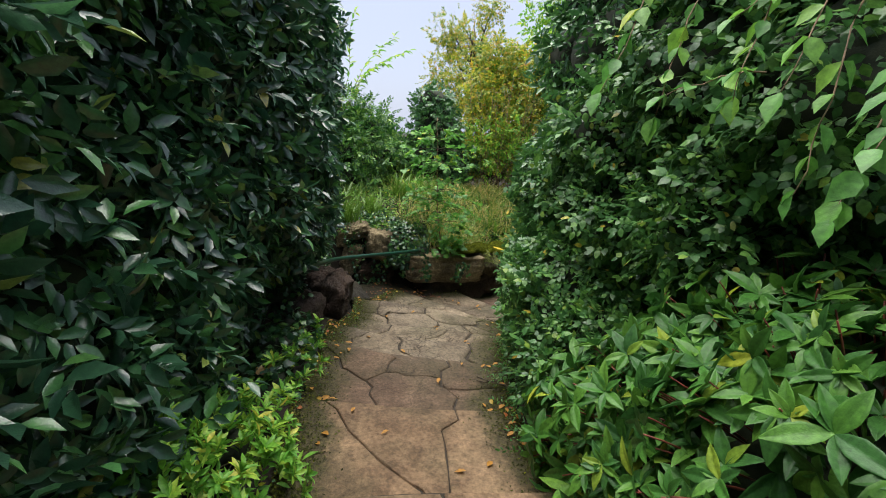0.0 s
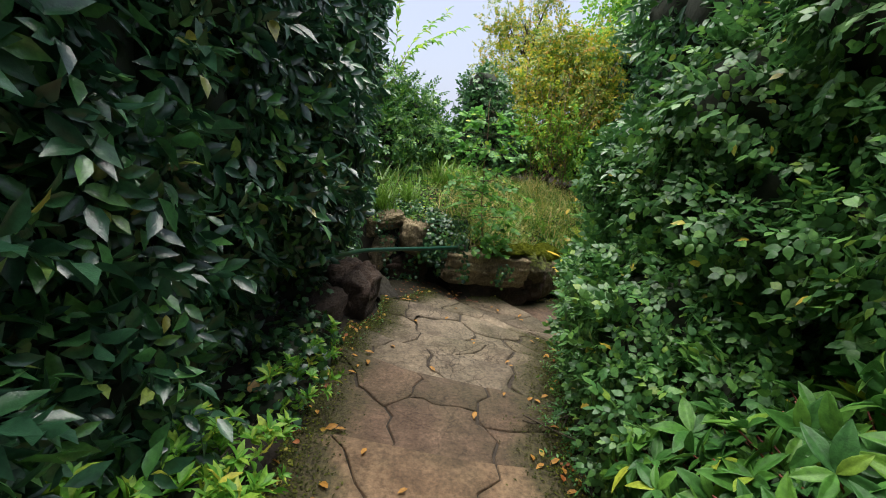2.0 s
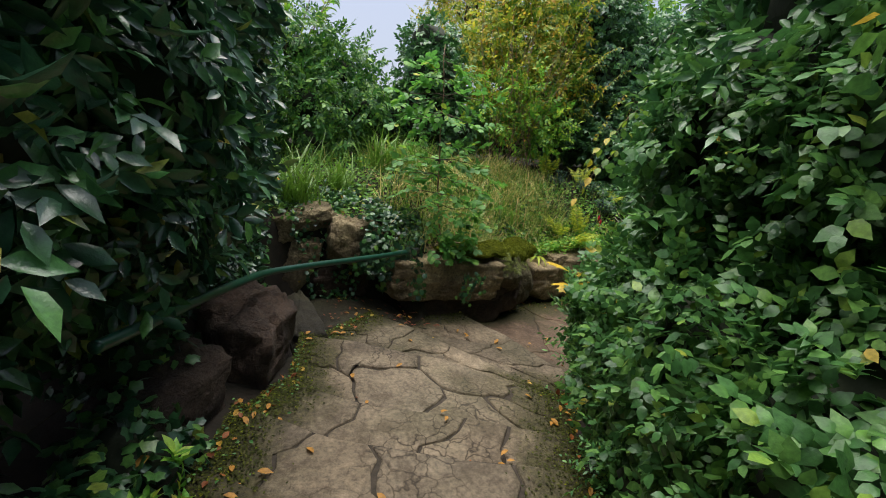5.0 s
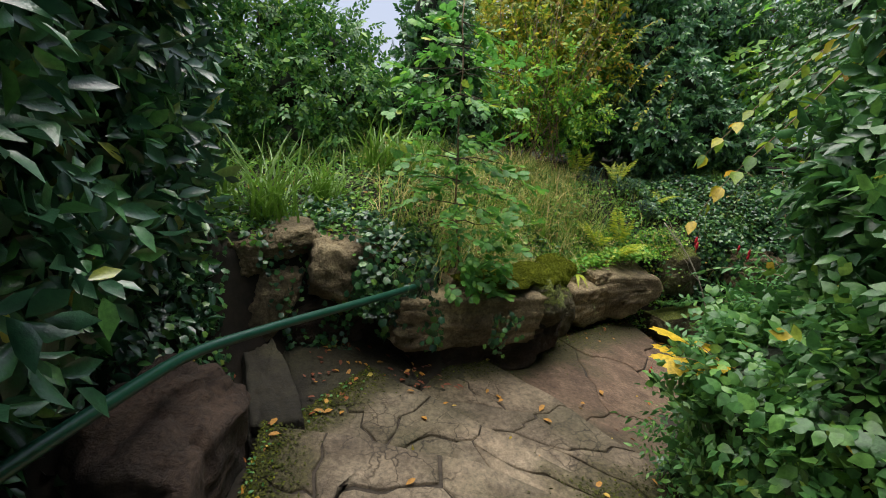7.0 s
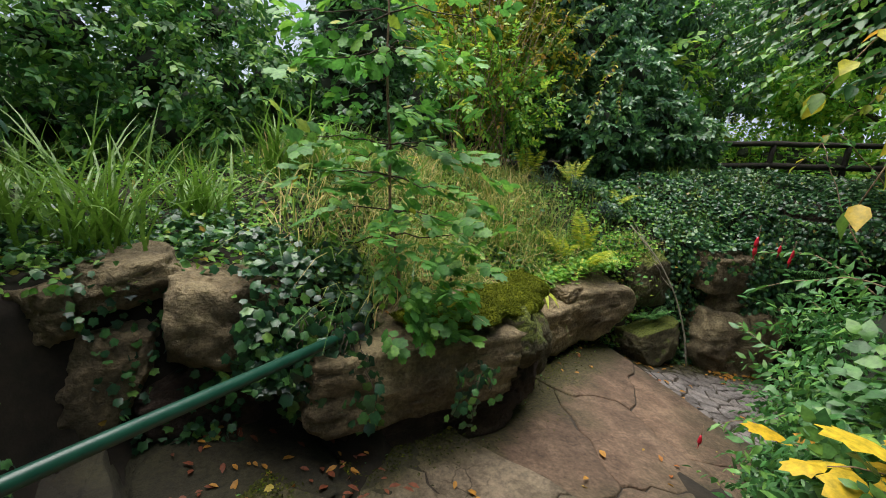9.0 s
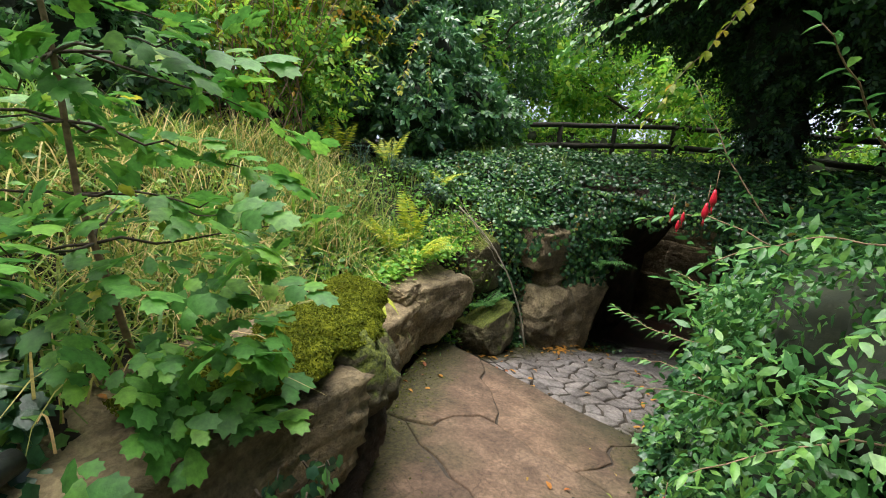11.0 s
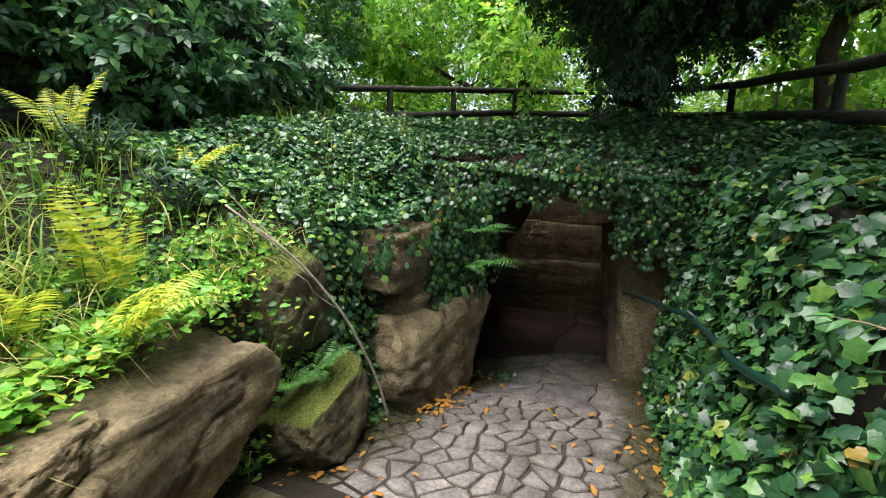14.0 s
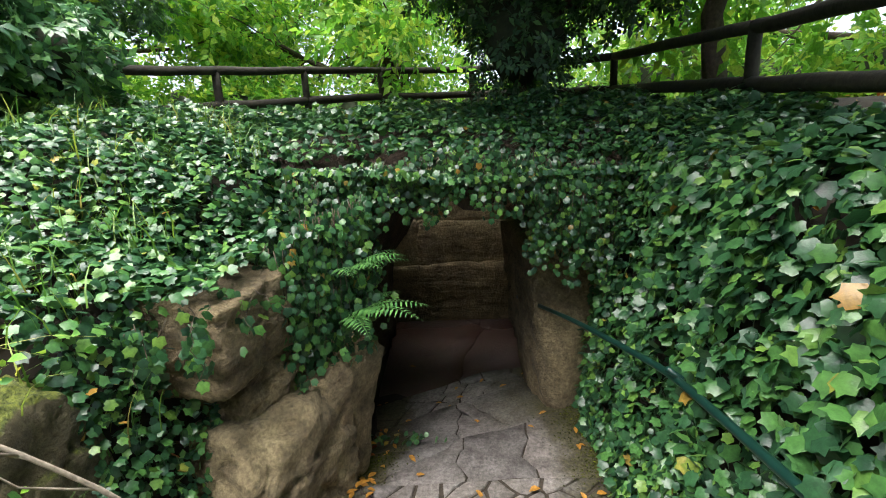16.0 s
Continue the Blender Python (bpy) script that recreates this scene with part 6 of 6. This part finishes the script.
tree("holly_tree", "dense dark tree behind the fence by the bank", (9.0, 10.9, 0.1), 4.5, 1.0, [((8.9, 10.9, 1.5), 0.7), ((9.3, 10.7, 2.4), 0.8), ((8.6, 10.9, 2.9), 0.8), ((9.7, 10.5, 3.2), 0.8), ((9.9, 10.6, 1.9), 0.5)], SP_LAUREL_FAR, M_LAUREL2, 2200, 164, 0.12, (0.6, 0.9), 0.5, 0.4)
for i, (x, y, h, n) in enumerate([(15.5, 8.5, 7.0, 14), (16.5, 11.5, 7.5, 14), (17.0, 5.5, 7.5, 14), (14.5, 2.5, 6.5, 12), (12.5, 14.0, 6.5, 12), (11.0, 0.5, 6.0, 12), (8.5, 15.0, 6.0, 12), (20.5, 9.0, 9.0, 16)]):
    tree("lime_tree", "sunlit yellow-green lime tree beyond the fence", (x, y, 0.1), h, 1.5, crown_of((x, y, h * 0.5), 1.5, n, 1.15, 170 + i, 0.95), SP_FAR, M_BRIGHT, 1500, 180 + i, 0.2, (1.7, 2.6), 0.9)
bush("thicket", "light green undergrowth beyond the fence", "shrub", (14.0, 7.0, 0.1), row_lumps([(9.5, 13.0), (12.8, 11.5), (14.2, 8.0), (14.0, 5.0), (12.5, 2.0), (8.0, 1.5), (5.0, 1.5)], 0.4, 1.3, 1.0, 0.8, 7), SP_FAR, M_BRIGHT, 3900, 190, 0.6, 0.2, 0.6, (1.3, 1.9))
bush("hedge", "green shrubbery behind the start of the path", "hedge", (0.5, -4.5, 0.3), row_lumps([(-2.0, -3.6), (0.5, -4.4), (3.0, -3.6), (3.6, -1.5)], 0.5, 2.4, 0.8, 0.7, 8), SP_FAR, M_GREEN, 2600, 191, 0.6, 0.2, 0.6, (1.2, 1.8))


# ---- dead stick and fallen leaves ----
def dead_stick():
    t = thing("dead_branch", "bleached dead stick leaning from the bank to the path", "stick")
    main = np.array([(5.15, 8.35, -0.22), (5.4, 8.1, -0.55), (5.6, 7.92, -0.95), (5.75, 7.8, -1.4), (5.86, 7.75, -1.84)])
    k = np.linspace(0, 4, 16)
    q = np.stack([np.interp(k, np.arange(5), main[:, j]) for j in range(3)], -1)
    q[1:-1] = (q[:-2] + 2 * q[1:-1] + q[2:]) / 4
    v, f = tube(q, np.linspace(0.006, 0.011, 16), 7)
    mesh_object("stem", v, f, M_STICK, t, smooth=True)
    for i, (a, b) in enumerate([(q[6], (5.2, 8.2, -0.35)), (q[5], (5.1, 8.15, -0.3)), (q[7], (5.3, 8.05, -0.6)), (q[4], (5.25, 8.5, -0.1))]):
        v, f = tube(wander(a, b, 6, 0.012, 210 + i), np.linspace(0.005, 0.002, 6), 5)
        mesh_object("twig", v, f, M_STICK, t, smooth=True)
    place(t, (5.86, 7.75, -1.84))


dead_stick()


def fallen_leaf(p, a, size, seed, m):
    r = np.random.default_rng(seed)
    v, f = leaf_shape(0.5, 0.2, 0.07, 0.6)
    turn = Euler((r.normal(0, 0.15), r.normal(0, 0.15), a)).to_matrix()
    ob = mesh_object("fallen_leaf", (v * size) @ np.array(turn).T, f, m)
    ob.location = p
    tagged(ob, "dry orange-yellow leaf lying on the stone path", "leaf", "fallen leaves")


r5 = np.random.default_rng(220)
SPOTS = [(3, 16), (4, 15), (5, 12), (6, 8), (7, 12), (8, 12), (9, 15), (10, 14), (11, 60), (12, 12), (13, 12), (14, 14), (15, 8)]
for step, number in SPOTS:
    for i in range(number):
        side = r5.random() < 0.62
        u = r5.choice([r5.uniform(0.02, 0.16), r5.uniform(0.84, 0.98)]) if side else r5.uniform(0.1, 0.9)
        p = tread_point(step, np.array([u]), np.array([r5.uniform(0.05, 0.95)]))[0]
        fallen_leaf((float(p[0]), float(p[1]), float(p[2]) + 0.02), r5.uniform(0, 6.3), r5.uniform(0.045, 0.085), int(r5.integers(1e6)), M_FALLEN)
herb_cover("leaf_litter", "brown leaf litter along the foot of the banks", np.concatenate([np.stack([x, y, ground_z(x, y)], -1) for x, y in [(np.random.default_rng(s).uniform(0, 8, 1500), np.random.default_rng(s + 1).uniform(2, 8.6, 1500)) for s in (231,)]]), LEAF_B, M_FALLEN, (0.03, 0.06), 232, 1, 0.05, 0.01, "leaf litter")

for i in range(46):  # a drift of bright leaves at the foot of the pillar
    p = tread_point(11, np.array([abs(r5.normal(0.14, 0.05))]), np.array([min(0.98, r5.uniform(0.68, 1.0))]))[0]
    fallen_leaf((float(p[0]), float(p[1]), float(p[2]) + 0.022), r5.uniform(0, 6.3), r5.uniform(0.05, 0.085), 3100 + i, M_FALLEN)

lr = np.random.default_rng(260)
hollow_pts = np.stack([lr.uniform(0.6, 1.75, 90), lr.uniform(6.25, 7.0, 90), np.full(90, -0.99)], -1)
for i, p in enumerate(hollow_pts):
    fallen_leaf((float(p[0]), float(p[1]), float(p[2])), lr.uniform(0, 6.3), lr.uniform(0.03, 0.065), 2600 + i, M_RUST if i % 3 else M_FALLEN)


def edge_weeds(name, label, category, steps, count, shape, mat, size, seed, high, reach=0.045):
    """Small plants and litter along both sides of the treads."""
    r = np.random.default_rng(seed)
    pts = []
    for i in steps:
        side = r.random(count) < 0.5
        near = np.abs(r.normal(0, reach, count))
        pts.append(tread_point(i, np.clip(np.where(side, near, 1 - near), 0, 1), r.uniform(0, 1, count)))
    p = np.vstack(pts)
    p[:, 2] += 0.008 + r.uniform(0, high, len(p)) ** 1.5
    d = np.stack([r.normal(0, 1, len(p)), r.normal(0, 1, len(p)), r.uniform(0, 0.4, len(p))], -1)
    n = np.array([0, 0, 1.0]) + r.normal(0, 0.35, p.shape)
    v, f = tiled(shape, p, frames_of(d, n), r.uniform(*size, len(p)))
    tagged(mesh_object(name, v, f, mat), label, category, kind="stuff")


edge_weeds("edge_weeds", "small creeping weeds along the path edges", "weeds", range(3, 11), 70, LEAF_B, M_FUCH, (0.012, 0.03), 241, 0.1)
edge_weeds("edge_moss", "thin moss along the sides of the steps", "moss", range(3, 13), 700, LEAF_F, M_MOSS, (0.01, 0.022), 242, 0.02)
edge_weeds("edge_litter", "rust-coloured dead leaves gathered at the path edges", "leaf litter", range(3, 14), 26, LEAF_B, M_FALLEN, (0.03, 0.06), 243, 0.05)
edge_weeds("step_moss", "dark green moss film on the damp sides of the steps", "moss", range(3, 13), 3200, LEAF_F, M_FILM, (0.012, 0.026), 244, 0.006, 0.07)

build_path()
